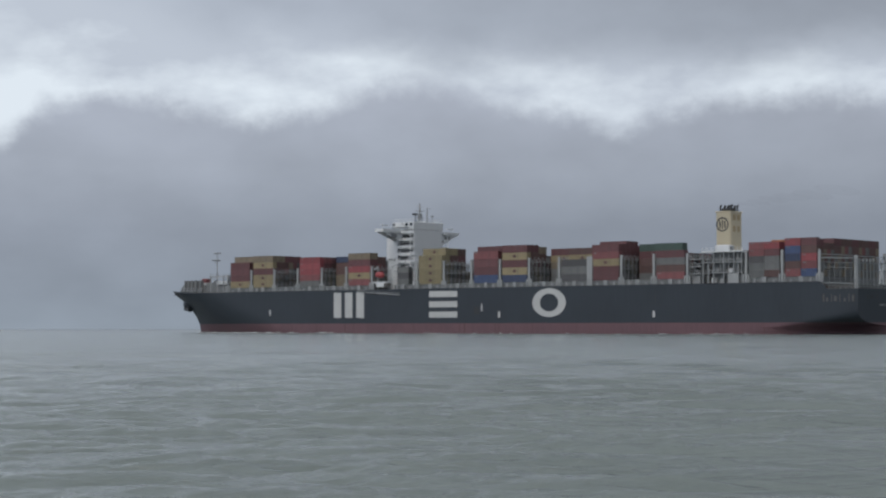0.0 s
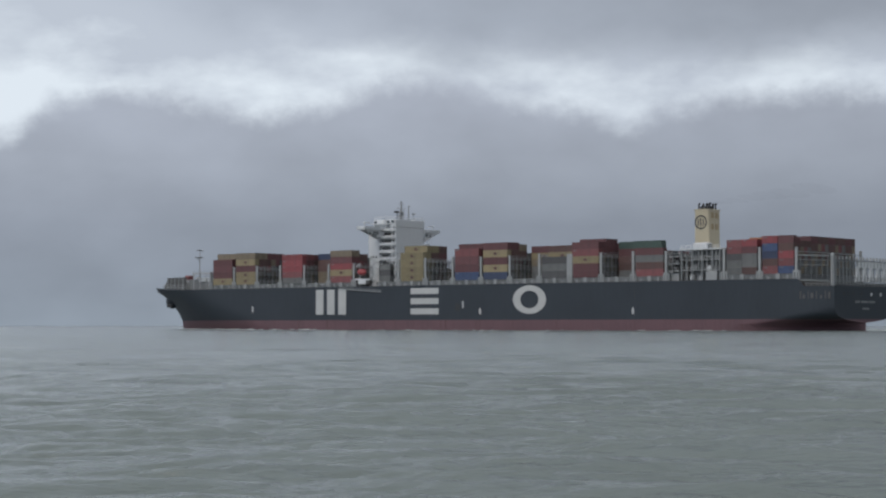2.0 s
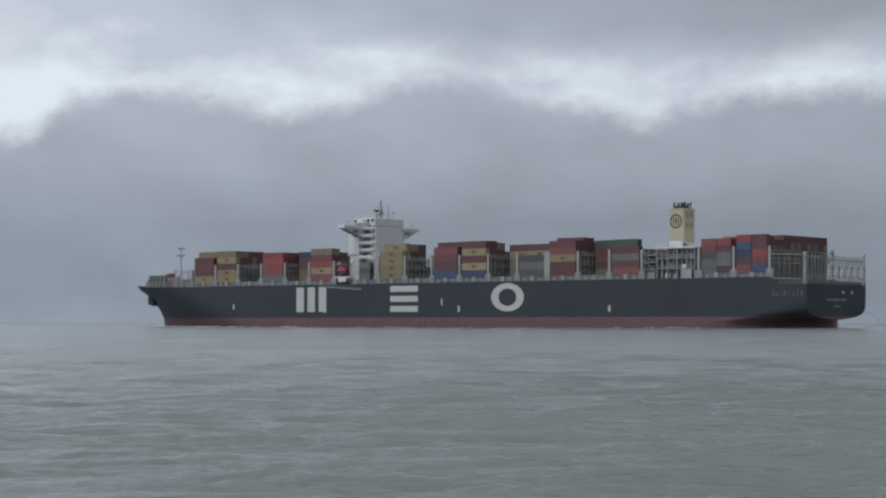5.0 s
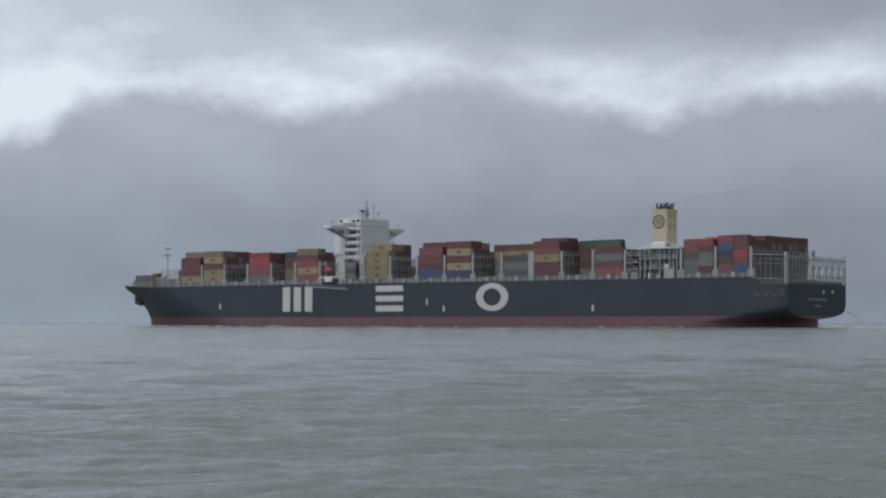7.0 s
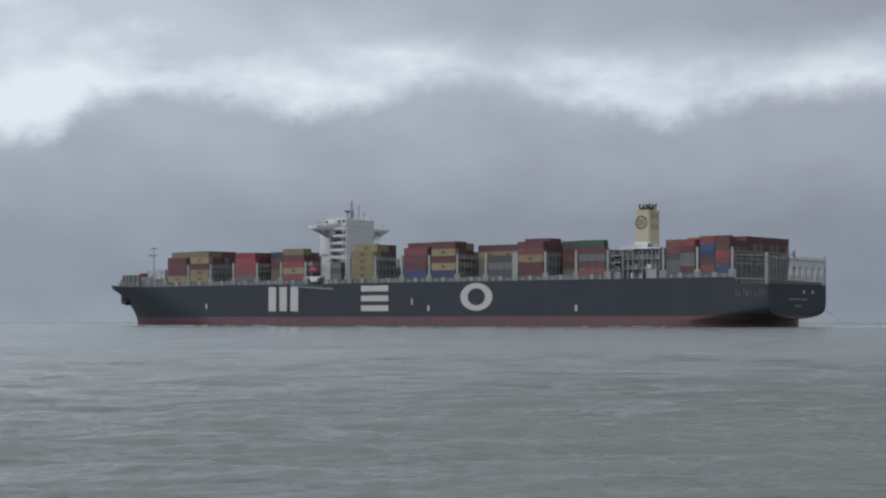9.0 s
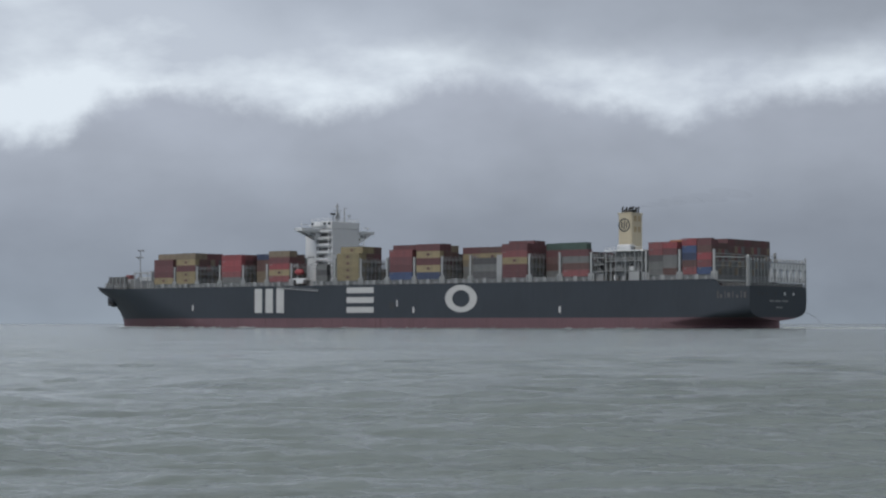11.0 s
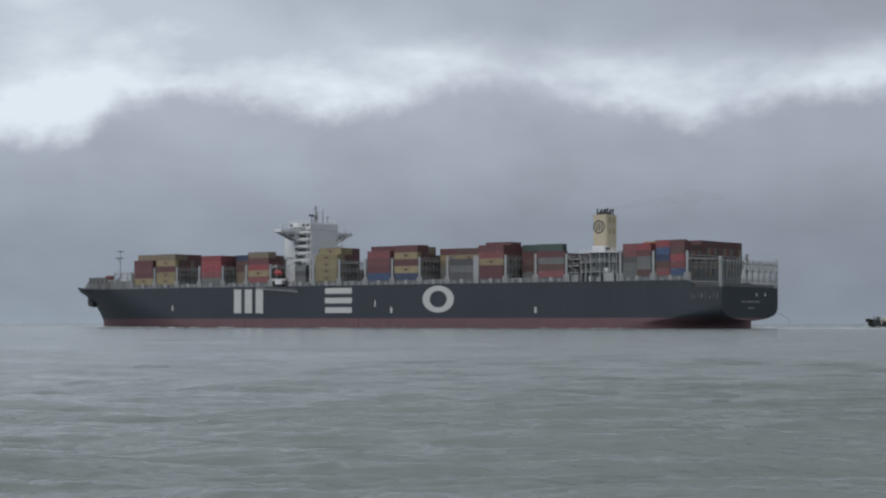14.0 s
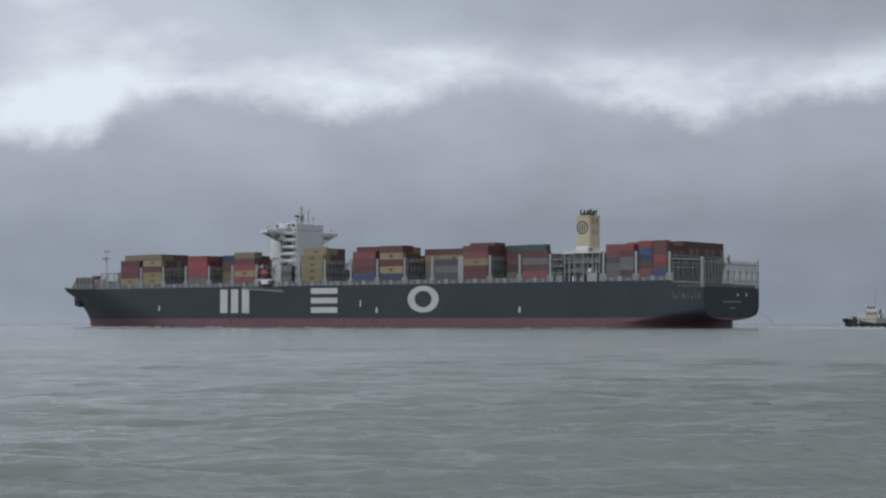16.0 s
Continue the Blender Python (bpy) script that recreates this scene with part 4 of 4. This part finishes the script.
def container(colour, length, h, place):
    """One container: ribbed body, two door leaves on its after end, locking rods; copies share meshes."""
    key = (colour, length, round(h, 2))
    if key in PROTO:
        ob = copy_thing(PROTO[key], place)
        MOVERS.append((ob, place))
        return ob
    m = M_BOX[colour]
    bm = bmesh.new()
    corrugated(bm, length, h)
    ob = new("container", mesh_of("container", bm, m))
    bm = bmesh.new()
    edge_frame(bm, length, h)
    part("frame", bm, m, ob)
    for y0, y1 in ((-1.06, -0.015), (0.015, 1.06)):
        bm = bmesh.new()
        x = -length / 2
        box(bm, (x + 0.03, y0, 0.13), (x + 0.09, y1, h - 0.13))
        for f in (0.3, 0.7):
            y = y0 + (y1 - y0) * f
            box(bm, (x - 0.02, y - 0.03, 0.13), (x + 0.03, y + 0.03, h - 0.13))
        part("door", bm, m, ob)
    if colour in ("yellow", "gold"):
        for y in (1.2, -1.2):
            bm = bmesh.new()
            ring = [2 * math.pi * k / 10 for k in range(10)]
            prism(bm, [(0.95 * math.cos(a), y, h / 2 + 0.62 * math.sin(a)) for a in ring], (0, 0.045 if y > 0 else -0.045, 0))
            part("emblem", bm, M_BOX["brown"], ob, "dark brown painted emblem")
    elif colour in ("red", "rosy", "blue"):
        bm = bmesh.new()
        box(bm, (length / 2 - 1.9, 1.19, h - 0.62), (length / 2 - 0.7, 1.235, h - 0.36))
        part("marking", bm, M_DIM, ob, "small pale painted bar")
    name = BOX[colour][1]
    tagged(ob, "%s corrugated steel container stacked on the ship" % name if length > 8 else "short %s corrugated steel container stacked on the ship" % name,
           "container", "containers on deck")
    ob.matrix_basis = place
    MOVERS.append((ob, place))
    PROTO[key] = ob
    return ob


BASE = 19.85


def column(s, row, colours, top, length=12.19, base=BASE):
    """A stack of containers on one row, bottom first."""
    h = (top - base) / len(colours)
    for i, c in enumerate(colours):
        p = at(s, 0.45 + 1.22 + 2.52 * row, base + i * h)
        container(c, length, h - 0.03, Matrix.Translation(p))


def pair_column(s, row, colours, top, base=BASE):
    """A stack of short containers, two in line on each tier."""
    h = (top - base) / len(colours)
    for i, two in enumerate(colours):
        for c, ds in zip(two, (3.065, -3.065)):
            container(c, 6.06, h - 0.03, Matrix.Translation(at(s + ds, 0.45 + 1.22 + 2.52 * row, base + i * h)))


def mid(i):
    return (POSTS[i] + POSTS[i + 1]) / 2


rnd_box = random.Random(5)
ENDS = ["brown", "maroon", "dark", "brown", "tan", "maroon", "grey", "dark", "brown", "rosy"]


def block(i, rows, top, tops=(), tiers=5, low=("grey", "tan", "grey", "brown")):
    """Several rows of one bay in mixed dull colours; tops names the colours of the uppermost tiers, from below."""
    for row in rows:
        # lower tiers coloured paler, in place of the haze that lifts their shade
        mix = [rnd_box.choice(low) if t < 2 else rnd_box.choice(ENDS) for t in range(tiers - len(tops))] + list(tops)
        column(300.6 if i < 0 else mid(i), row, mix, top)


# before the bridge house; every other bay stands empty at the side, so the door ends of the stack ahead show
column(300.6, 0, ["yellow", "maroon", "maroon", "maroon"], 31.0)
block(-1, (1, 2), 33.6, ("maroon", "tan"))
column(mid(0), 0, ["yellow", "yellow", "maroon", "yellow", "tan"], 33.6)
block(0, (1, 2), 33.6, ("brown", "tan"))
block(0, (3, 4, 5, 6), 33.6, ("maroon",))
column(mid(2), 0, ["grey", "rosy", "red", "red", "red"], 32.3)
block(2, (1, 2), 32.3, ("maroon", "rosy"))
block(2, (3,), 32.3, ("brown", "maroon"))
block(3, (3, 4, 5), 32.5, ("brown", "navy"))
column(mid(4), 0, ["rosy", "yellow", "red", "maroon", "tan"], 33.3)
block(4, (1,), 33.3, ("maroon", "tan"))
block(4, (2, 3), 31.8, ("brown",), 4)
# abaft the bridge house
column(204.0, 0, ["grey", "dark", "grey"], 27.0, 6.06)
column(mid(6), 0, ["gold", "gold", "gold", "gold"], 31.4)
column(mid(6), 1, ["gold", "gold", "gold", "gold", "gold"], 34.2)
block(6, (2, 3), 34.2, ("brown", "gold"))
block(6, (4, 5), 34.2, ("maroon", "brown"))
column(mid(8), 0, ["blue", "maroon", "maroon", "rosy"], 32.2)
block(8, (1, 2), 34.2, ("maroon", "maroon"))
column(mid(9), 0, ["navy", "yellow", "maroon", "yellow", "maroon"], 34.2)
block(9, (1, 2), 34.3, ("brown", "maroon"))
block(9, (3, 4), 33.7, ("brown", "tan"))
block(10, (5, 6), 32.9, ("yellow", "maroon"))
column(mid(11), 0, ["dark", "grey", "dark"], 28.0)
block(11, (2, 3), 32.5, ("yellow", "brown"))
column(mid(12), 0, ["maroon", "maroon", "yellow", "rosy", "maroon"], 33.2)
block(12, (1,), 33.2, ("maroon", "maroon"))
block(12, (2, 3, 4), 34.5, ("maroon", "maroon", "maroon"), 6)
block(13, (4, 5), 33.3, ("maroon", "green"))
column(mid(14), 0, ["rosy", "brown", "grey", "maroon"], 30.2)
column(mid(14) + 0.8, 0, ["green"], 32.9, base=30.2)
column(mid(14) + 2.0, 1, ["dark", "dark", "grey", "rosy", "green"], 32.9)
# abaft the funnel
pair_column(mid(16), 0, [("grey", "brown"), ("grey", "grey"), ("dark", "grey"), ("rosy", "maroon"), ("rosy", "red")], 32.1)
column(mid(16), 1, ["dark", "dark", "grey", "maroon", "red"], 32.1)
column(mid(16) - 3.1, 2, ["grey", "grey", "brown", "maroon", "orange"], 32.9, 6.06)
column(mid(17) + 3.12, 0, ["rosy", "brown", "navy", "blue", "red"], 33.1, 6.06)
column(mid(17) - 3.12, 0, ["blue", "rosy", "red", "brown", "maroon"], 33.1, 6.06)
# paler mix too: haze over the shaded door ends is put into the colours
AFT_MIX = [["grey", "tan", "grey", "brown", "maroon"], ["tan", "grey", "brown", "tan", "brown"], ["grey", "grey", "brown", "grey", "brown"],
           ["grey", "grey", "tan", "brown", "maroon"], ["grey", "tan", "grey", "rosy", "brown"]]
for row in range(1, 18):
    mix = AFT_MIX[(row * 3) % 5]
    top = 32.6 if row < 2 else 31.4 if row < 5 else 33.2
    column(mid(17), row, mix, top)

def island_mat():
    """Container paint whose colour changes from box to box."""
    m = mat("container_mixed", (0.12, 0.07, 0.065), 0.6, grain=0.22, size=2.0, streak=0.22)
    n, l = m.node_tree.nodes, m.node_tree.links
    g = n.new("ShaderNodeNewGeometry")
    r = n.new("ShaderNodeValToRGB")
    r.color_ramp.interpolation = "CONSTANT"
    e = r.color_ramp.elements
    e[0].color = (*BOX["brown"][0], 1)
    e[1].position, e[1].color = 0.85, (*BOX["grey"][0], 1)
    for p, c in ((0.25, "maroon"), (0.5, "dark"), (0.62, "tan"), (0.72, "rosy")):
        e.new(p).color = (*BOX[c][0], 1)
    l.new(g.outputs["Random Per Island"], r.inputs[0])
    hsv = [k for k in n if k.type == "HUE_SAT"][0]
    l.new(r.outputs[0], hsv.inputs["Color"])
    return m


# inner stacks, past counting: first row that they fill and their tiers, bay by bay
INNER = {-1: (3, 4), 0: (7, 4), 1: (9, 2), 2: (4, 4), 3: (6, 4), 4: (4, 4), 6: (6, 2), 7: (9, 1), 8: (3, 4), 9: (5, 4), 10: (7, 4), 11: (4, 4),
         12: (5, 5), 13: (6, 4), 14: (2, 3), 16: (2, 4)}
bm_v, bm_f = [], []
for bay, (first, tiers) in INNER.items():
    c = 300.6 if bay < 0 else mid(bay)
    for row in range(first, 18):
        for tier in range(tiers):
            p = at(c, 0.45 + 1.22 + 2.52 * row, BASE + 2.62 * tier)
            k = len(bm_v)
            for dz in (0, 2.59):
                for dx, dy in ((-6.09, -1.22), (6.09, -1.22), (6.09, 1.22), (-6.09, 1.22)):
                    bm_v.append((p.x + dx, p.y + dy, p.z + dz))
            bm_f += [tuple(k + j for j in q) for q in ((3, 2, 1, 0), (4, 5, 6, 7), (0, 1, 5, 4), (1, 2, 6, 5), (2, 3, 7, 6), (3, 0, 4, 7))]
me = bpy.data.meshes.new("inner_containers")
me.from_pydata(bm_v, [], bm_f)
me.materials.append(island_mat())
inner = new("inner_containers", me)
inner.parent = ship
tagged(inner, "mixed dull-coloured inner container tiers", kind="stuff")

# ---------------------------------------------------------------- the tug that follows
tug = new("tugboat")
tagged(tug, "black-hulled tug with cream deckhouse, following the ship", "tugboat")


def tug_hull():
    bm = bmesh.new()
    prev = None
    for k in range(25):
        f = k / 24
        x = -15 + 30 * f
        b = 5.2 * (1 - max(0, (f - 0.62) / 0.38) ** 2.4) * (0.86 + 0.14 * smooth01(f * 5))
        b = max(b, 0.15)
        z = 1.9 + 2.1 * smooth01((f - 0.45) / 0.5)
        row = [(x - 0.8 * (1 - g) * (1 if f > 0.9 else 0), side * b * w, z * g - 1.0 * (1 - g)) for side, w, g in ((1, 0.7, 0), (1, 0.93, 0.45), (1, 1, 1), (1, 0.93, 0.98), (-1, 0.93, 0.98), (-1, 1, 1), (-1, 0.93, 0.45), (-1, 0.7, 0))]
        cur = [bm.verts.new(p) for p in row]
        if prev:
            for j in range(7):
                bm.faces.new((prev[j], cur[j], cur[j + 1], prev[j + 1]))
        else:
            bm.faces.new(cur)
        prev = cur
    bm.faces.new(prev[::-1])
    return bm


part("hull", tug_hull(), M_TUGHULL, tug)
bm = bmesh.new()
for k in range(9):
    a = math.pi * (k - 4) / 9
    c = Vector((13.6 + 1.4 * math.cos(a), 2.6 * math.sin(a), 3.3))
    rod(bm, c + Vector((0, 0, -0.9)), c + Vector((0, 0, 1.0)), 0.75, 8)
part("bow_fender", bm, M_RUBBER, tug, "black rubber bow fender")
for k in range(6):
    bm = bmesh.new()
    bmesh.ops.create_cone(bm, cap_ends=True, segments=12, radius1=0.7, radius2=0.7, depth=0.5, matrix=Matrix.Translation((-12 + 3.6 * k, 5.15, 1.3)) @ Euler((math.pi / 2, 0, 0)).to_matrix().to_4x4())
    part("tyre", bm, M_RUBBER, tug, "black tyre fender")
bm = bmesh.new()
box(bm, (-1.0, -4.7, 1.6), (8.3, 4.7, 4.8), 0.25)
part("deckhouse", bm, M_CREAM, tug)
bm = bmesh.new()
box(bm, (-6.5, -4.6, 1.6), (-1.0, 4.6, 4.6), 0.2)
part("aft_house", bm, M_DIM, tug, "grey after deckhouse")
for y in (-3.9, 3.9):
    bm = bmesh.new()
    rod(bm, (-2.2, y, 4.6), (-4.6, y, 8.6), 0.2, 6)
    rod(bm, (-6.2, y, 4.6), (-4.6, y, 8.6), 0.2, 6)
    part("a_frame", bm, M_WHITE, tug, "white slanting frame")
bm = bmesh.new()
box(bm, (-1.6, -2.9, 4.8), (4.2, 2.9, 8.1), 0.2)
part("upper_house", bm, M_CREAM, tug)
bm = bmesh.new()
prism(bm, [(3.6, -2.5, 8.1), (-0.9, -2.5, 8.1), (-1.3, -2.5, 10.9), (4.1, -2.5, 10.9)], (0, 5.0, 0))
part("wheelhouse", bm, M_WHITE, tug)
for x in (-0.6, 0.9, 2.4):
    for y in (2.5, -2.56):
        bm = bmesh.new()
        box(bm, (x, y + 0.003, 9.1), (x + 1.2, y + 0.055, 10.4))
        part("window", bm, M_GAP, tug, "dull dark wheelhouse window")
for side in (1, -1):
    for x in (0.2, 2.4, 4.6, 6.6):
        bm = bmesh.new()
        rod(bm, (x, side * 4.705, 3.6), (x, side * 4.76, 3.6), 0.3, 12)
        part("porthole", bm, M_GLASS, tug, "dark round porthole")
    for x in (-0.6, 1.2, 3.0):
        bm = bmesh.new()
        box(bm, (x - 0.5, side * 2.905, 6.2), (x + 0.5, side * 2.96, 7.2))
        part("cabin_window", bm, M_GAP, tug, "dull dark cabin window")
    bm = bmesh.new()
    box(bm, (7.2, side * 4.705, 2.0), (8.0, side * 4.77, 4.1))
    part("cabin_door", bm, M_DIM, tug)
bm = bmesh.new()
box(bm, (-1.6, -2.8, 10.9), (4.4, 2.8, 11.25), 0.08)
part("roof", bm, M_WHITE, tug)
bm = bmesh.new()
rod(bm, (-0.4, 0, 11.1), (-0.8, 0, 18.2), 0.18, 8, 0.08)
rod(bm, (-0.5, -1.6, 13.6), (-0.5, 1.6, 13.6), 0.09, 6)
rod(bm, (-0.6, -1.0, 15.4), (-0.6, 1.0, 15.4), 0.07, 6)
box(bm, (-1.0, -1.3, 12.2), (0.2, 1.3, 12.5), 0.06)
part("mast", bm, M_STEEL, tug)
for y in (2.2, -2.2):
    bm = bmesh.new()
    box(bm, (-3.9, y - 0.7, 4.6), (-2.3, y + 0.7, 8.0), 0.25)
    rod(bm, (-3.1, y, 7.9), (-3.3, y, 9.0), 0.3, 8)
    part("funnel", bm, M_GAP, tug)
bm = bmesh.new()
box(bm, (8.6, -1.6, 3.2), (10.8, 1.6, 5.2), 0.3)
rod(bm, (9.7, -1.9, 4.5), (9.7, 1.9, 4.5), 0.8, 12)
part("winch", bm, M_GAP, tug)
bm = bmesh.new()
for x, y in ((11.6, 0.8), (11.6, -0.8)):
    rod(bm, (x, y, 3.0), (x, y, 5.2), 0.25, 8)
rod(bm, (11.6, -1.0, 4.9), (11.6, 1.0, 4.9), 0.25, 8)
part("bollard", bm, M_GAP, tug)
bm = bmesh.new()
box(bm, (-11.0, -1.5, 1.7), (-8.7, 1.5, 3.4), 0.25)
rod(bm, (-7.6, -2.2, 1.8), (-7.6, -2.2, 4.2), 0.2, 8)
rod(bm, (-7.6, 2.2, 1.8), (-7.6, 2.2, 4.2), 0.2, 8)
rod(bm, (-7.6, -2.2, 4.2), (-7.6, 2.2, 4.2), 0.2, 8)
part("tow_gear", bm, M_GAP, tug)
bm = bmesh.new()
for s in (1, -1):
    for j in range(8):
        x = -3.6 + 1.22 * j
        rod(bm, (x + 2.8, s * 4.4, 4.8), (x + 2.8, s * 4.4, 5.8), 0.05, 5)
    rod(bm, (-2.0, s * 4.4, 5.8), (7.8, s * 4.4, 5.8), 0.05, 5)
part("railing", bm, M_WHITE, tug)

# ---------------------------------------------------------------- foam: bow wave, side wash and wake
M_FOAM = mat("sea_foam", (0.42, 0.45, 0.45), 0.8, grain=0.12, size=1.5)


def foam(name, spots, label):
    """Many low, uneven caps of froth lying on the water."""
    v, f = [], []
    for x, y, rx, ry, h in spots:
        k = len(v)
        n = 9
        ph = random.random() * 6.28
        v.append((x, y, h))
        for ring, (rad, z) in enumerate(((0.55, 0.75 * h), (1.0, -0.12))):
            for i in range(n):
                a = 2 * math.pi * i / n
                w = rad * (0.75 + 0.25 * math.sin(3 * a + ph) + 0.15 * random.random())
                v.append((x + rx * w * math.cos(a), y + ry * w * math.sin(a), z))
        for i in range(n):
            j = (i + 1) % n
            f.append((k, k + 1 + i, k + 1 + j))
            f.append((k + 1 + i, k + 1 + n + i, k + 1 + n + j, k + 1 + j))
    me = bpy.data.meshes.new(name)
    me.from_pydata(v, [], f)
    me.polygons.foreach_set("use_smooth", [True] * len(me.polygons))
    me.materials.append(M_FOAM)
    return tagged(new(name, me), label, "foam", kind="stuff")


rnd = random.Random(11)
spots = []
for _ in range(130):                                   # along the bow and the side
    s = 352 - 110 * rnd.random() ** 2.2
    p = at(s, 0, 0)
    side = rnd.choice((1, 1, 1, -1))
    y = side * (half_breadth(s, 0) + 0.4 + rnd.random() * 2.2)
    spots.append((p.x, y, 0.8 + 1.8 * rnd.random(), 0.3 + 0.5 * rnd.random(), 0.10 + 0.32 * rnd.random()))
for _ in range(45):
    s = 20 + 300 * rnd.random()
    spots.append((s - 183, half_breadth(s, 0) + 0.3 + rnd.random(), 0.7 + 1.6 * rnd.random(), 0.3, 0.08 + 0.14 * rnd.random()))
wash = foam("bow_wave", spots, "thin white wash along the ship's waterline")
MOVERS.append((wash, Matrix.Identity(4)))
spots = []
for _ in range(230):                                   # churned water astern
    d = 2 + 240 * rnd.random() ** 1.15
    w = 7 + 0.05 * d
    spots.append((-183 - d, rnd.gauss(0, 0.5) * w, 1.6 + 3.6 * rnd.random(), 0.6 + 1.3 * rnd.random(), (0.16 + 0.34 * rnd.random()) * (1 - d / 330)))
wake = foam("wake", spots, "pale churned wake astern of the ship")
MOVERS.append((wake, Matrix.Identity(4)))
spots = []
for _ in range(90):
    x = -38 + 55 * rnd.random()
    spots.append((x, rnd.choice((1, -1)) * (2.6 + 2.9 * smooth01((15 - x) / 8)) + rnd.gauss(0, 0.6), 0.6 + 1.0 * rnd.random(), 0.3 + 0.4 * rnd.random(), 0.12 + 0.25 * rnd.random()))
tug_wash = foam("tug_wash", spots, "white wash round the tug's waterline")

# ---------------------------------------------------------------- thin exhaust haze blown off the funnel
M_SMOKE = bpy.data.materials.new("exhaust_haze")
M_SMOKE.use_nodes = True
_n, _l = M_SMOKE.node_tree.nodes, M_SMOKE.node_tree.links
_n.clear()
_tr, _df, _mx, _o = _n.new("ShaderNodeBsdfTransparent"), _n.new("ShaderNodeBsdfDiffuse"), _n.new("ShaderNodeMixShader"), _n.new("ShaderNodeOutputMaterial")
_df.inputs[0].default_value = (0.10, 0.085, 0.075, 1)
_mx.inputs[0].default_value = 0.016
_l.new(_tr.outputs[0], _mx.inputs[1])
_l.new(_df.outputs[0], _mx.inputs[2])
_l.new(_mx.outputs[0], _o.inputs[0])
bm = bmesh.new()
for far, r in ((2.0, 0.7), (5.5, 1.0), (10.0, 1.4), (15.5, 1.9), (22.0, 2.4), (30.0, 2.9), (39.0, 3.3)):
    place = at(63.0 - 0.75 * far, 24.4 + 0.66 * far, 47.2 + 0.14 * far + 0.3 * math.sin(far))
    turn = Euler((0, -0.12, 0.72)).to_matrix().to_4x4()
    bmesh.ops.create_icosphere(bm, subdivisions=3, radius=1.0, matrix=Matrix.Translation(place) @ turn @ Matrix.Diagonal((1.5 + 2.2 * r, r, 0.55 * r, 1)))
smoke = tagged(new("smoke", mesh_of("smoke", bm, M_SMOKE, True)), "faint brown exhaust haze trailing from the funnel", "smoke", kind="stuff")
MOVERS.append((smoke, Matrix.Identity(4)))


# pale vapour drifting off a vent at the foot of the bridge house
M_VAPOUR = M_SMOKE.copy()
M_VAPOUR.name = "vapour"
for _k in M_VAPOUR.node_tree.nodes:
    if _k.type == "BSDF_DIFFUSE":
        _k.inputs[0].default_value = (0.62, 0.64, 0.66, 1)
    elif _k.type == "MIX_SHADER":
        _k.inputs[0].default_value = 0.085
bm = bmesh.new()
for s, u, z, rs, ru, rz in ((204.6, 7.0, 28.6, 4.2, 2.4, 3.4), (205.4, 7.6, 27.2, 3.2, 2.0, 4.6), (203.6, 6.6, 29.6, 2.6, 1.6, 3.0)):
    bmesh.ops.create_icosphere(bm, subdivisions=3, radius=1.0, matrix=Matrix.Translation(at(s, u, z)) @ Euler((0, 0.4, 0)).to_matrix().to_4x4() @ Matrix.Diagonal((rs, ru, rz, 1)))
vapour = tagged(new("vapour", mesh_of("vapour", bm, M_VAPOUR, True)), "thin white vapour drifting beside the bridge house", "vapour", kind="stuff")
MOVERS.append((vapour, Matrix.Identity(4)))


# ---------------------------------------------------------------- what moves
def motions():
    times = [0, 2, 4, 6, 8, 10, 12, 14, 16]
    walk(ship, [(t, ship_pose(t)) for t in times])
    for thing, place in MOVERS:
        walk(thing, [(t, ship_pose(t) @ place) for t in times])
    for thing in (tug, tug_wash):
        walk(thing, [(t, pose(220.2 - 5.4 * (t - 16), 938.0 + 1.4 * (t - 16), 0, 0, 0, 166)) for t in times])
    # the clouds drift with the wind
    walk(backdrop, [(t, pose(0, 0, 0, 0, 0, -0.1685 * (t - 8.0))) for t in (0, 4, 8, 12, 16)])
    # the sea runs before the wind
    walk(water, [(t, pose(0.35 * (t - 8), -0.75 * (t - 8), 0)) for t in (0, 4, 8, 12, 16)])


motions()
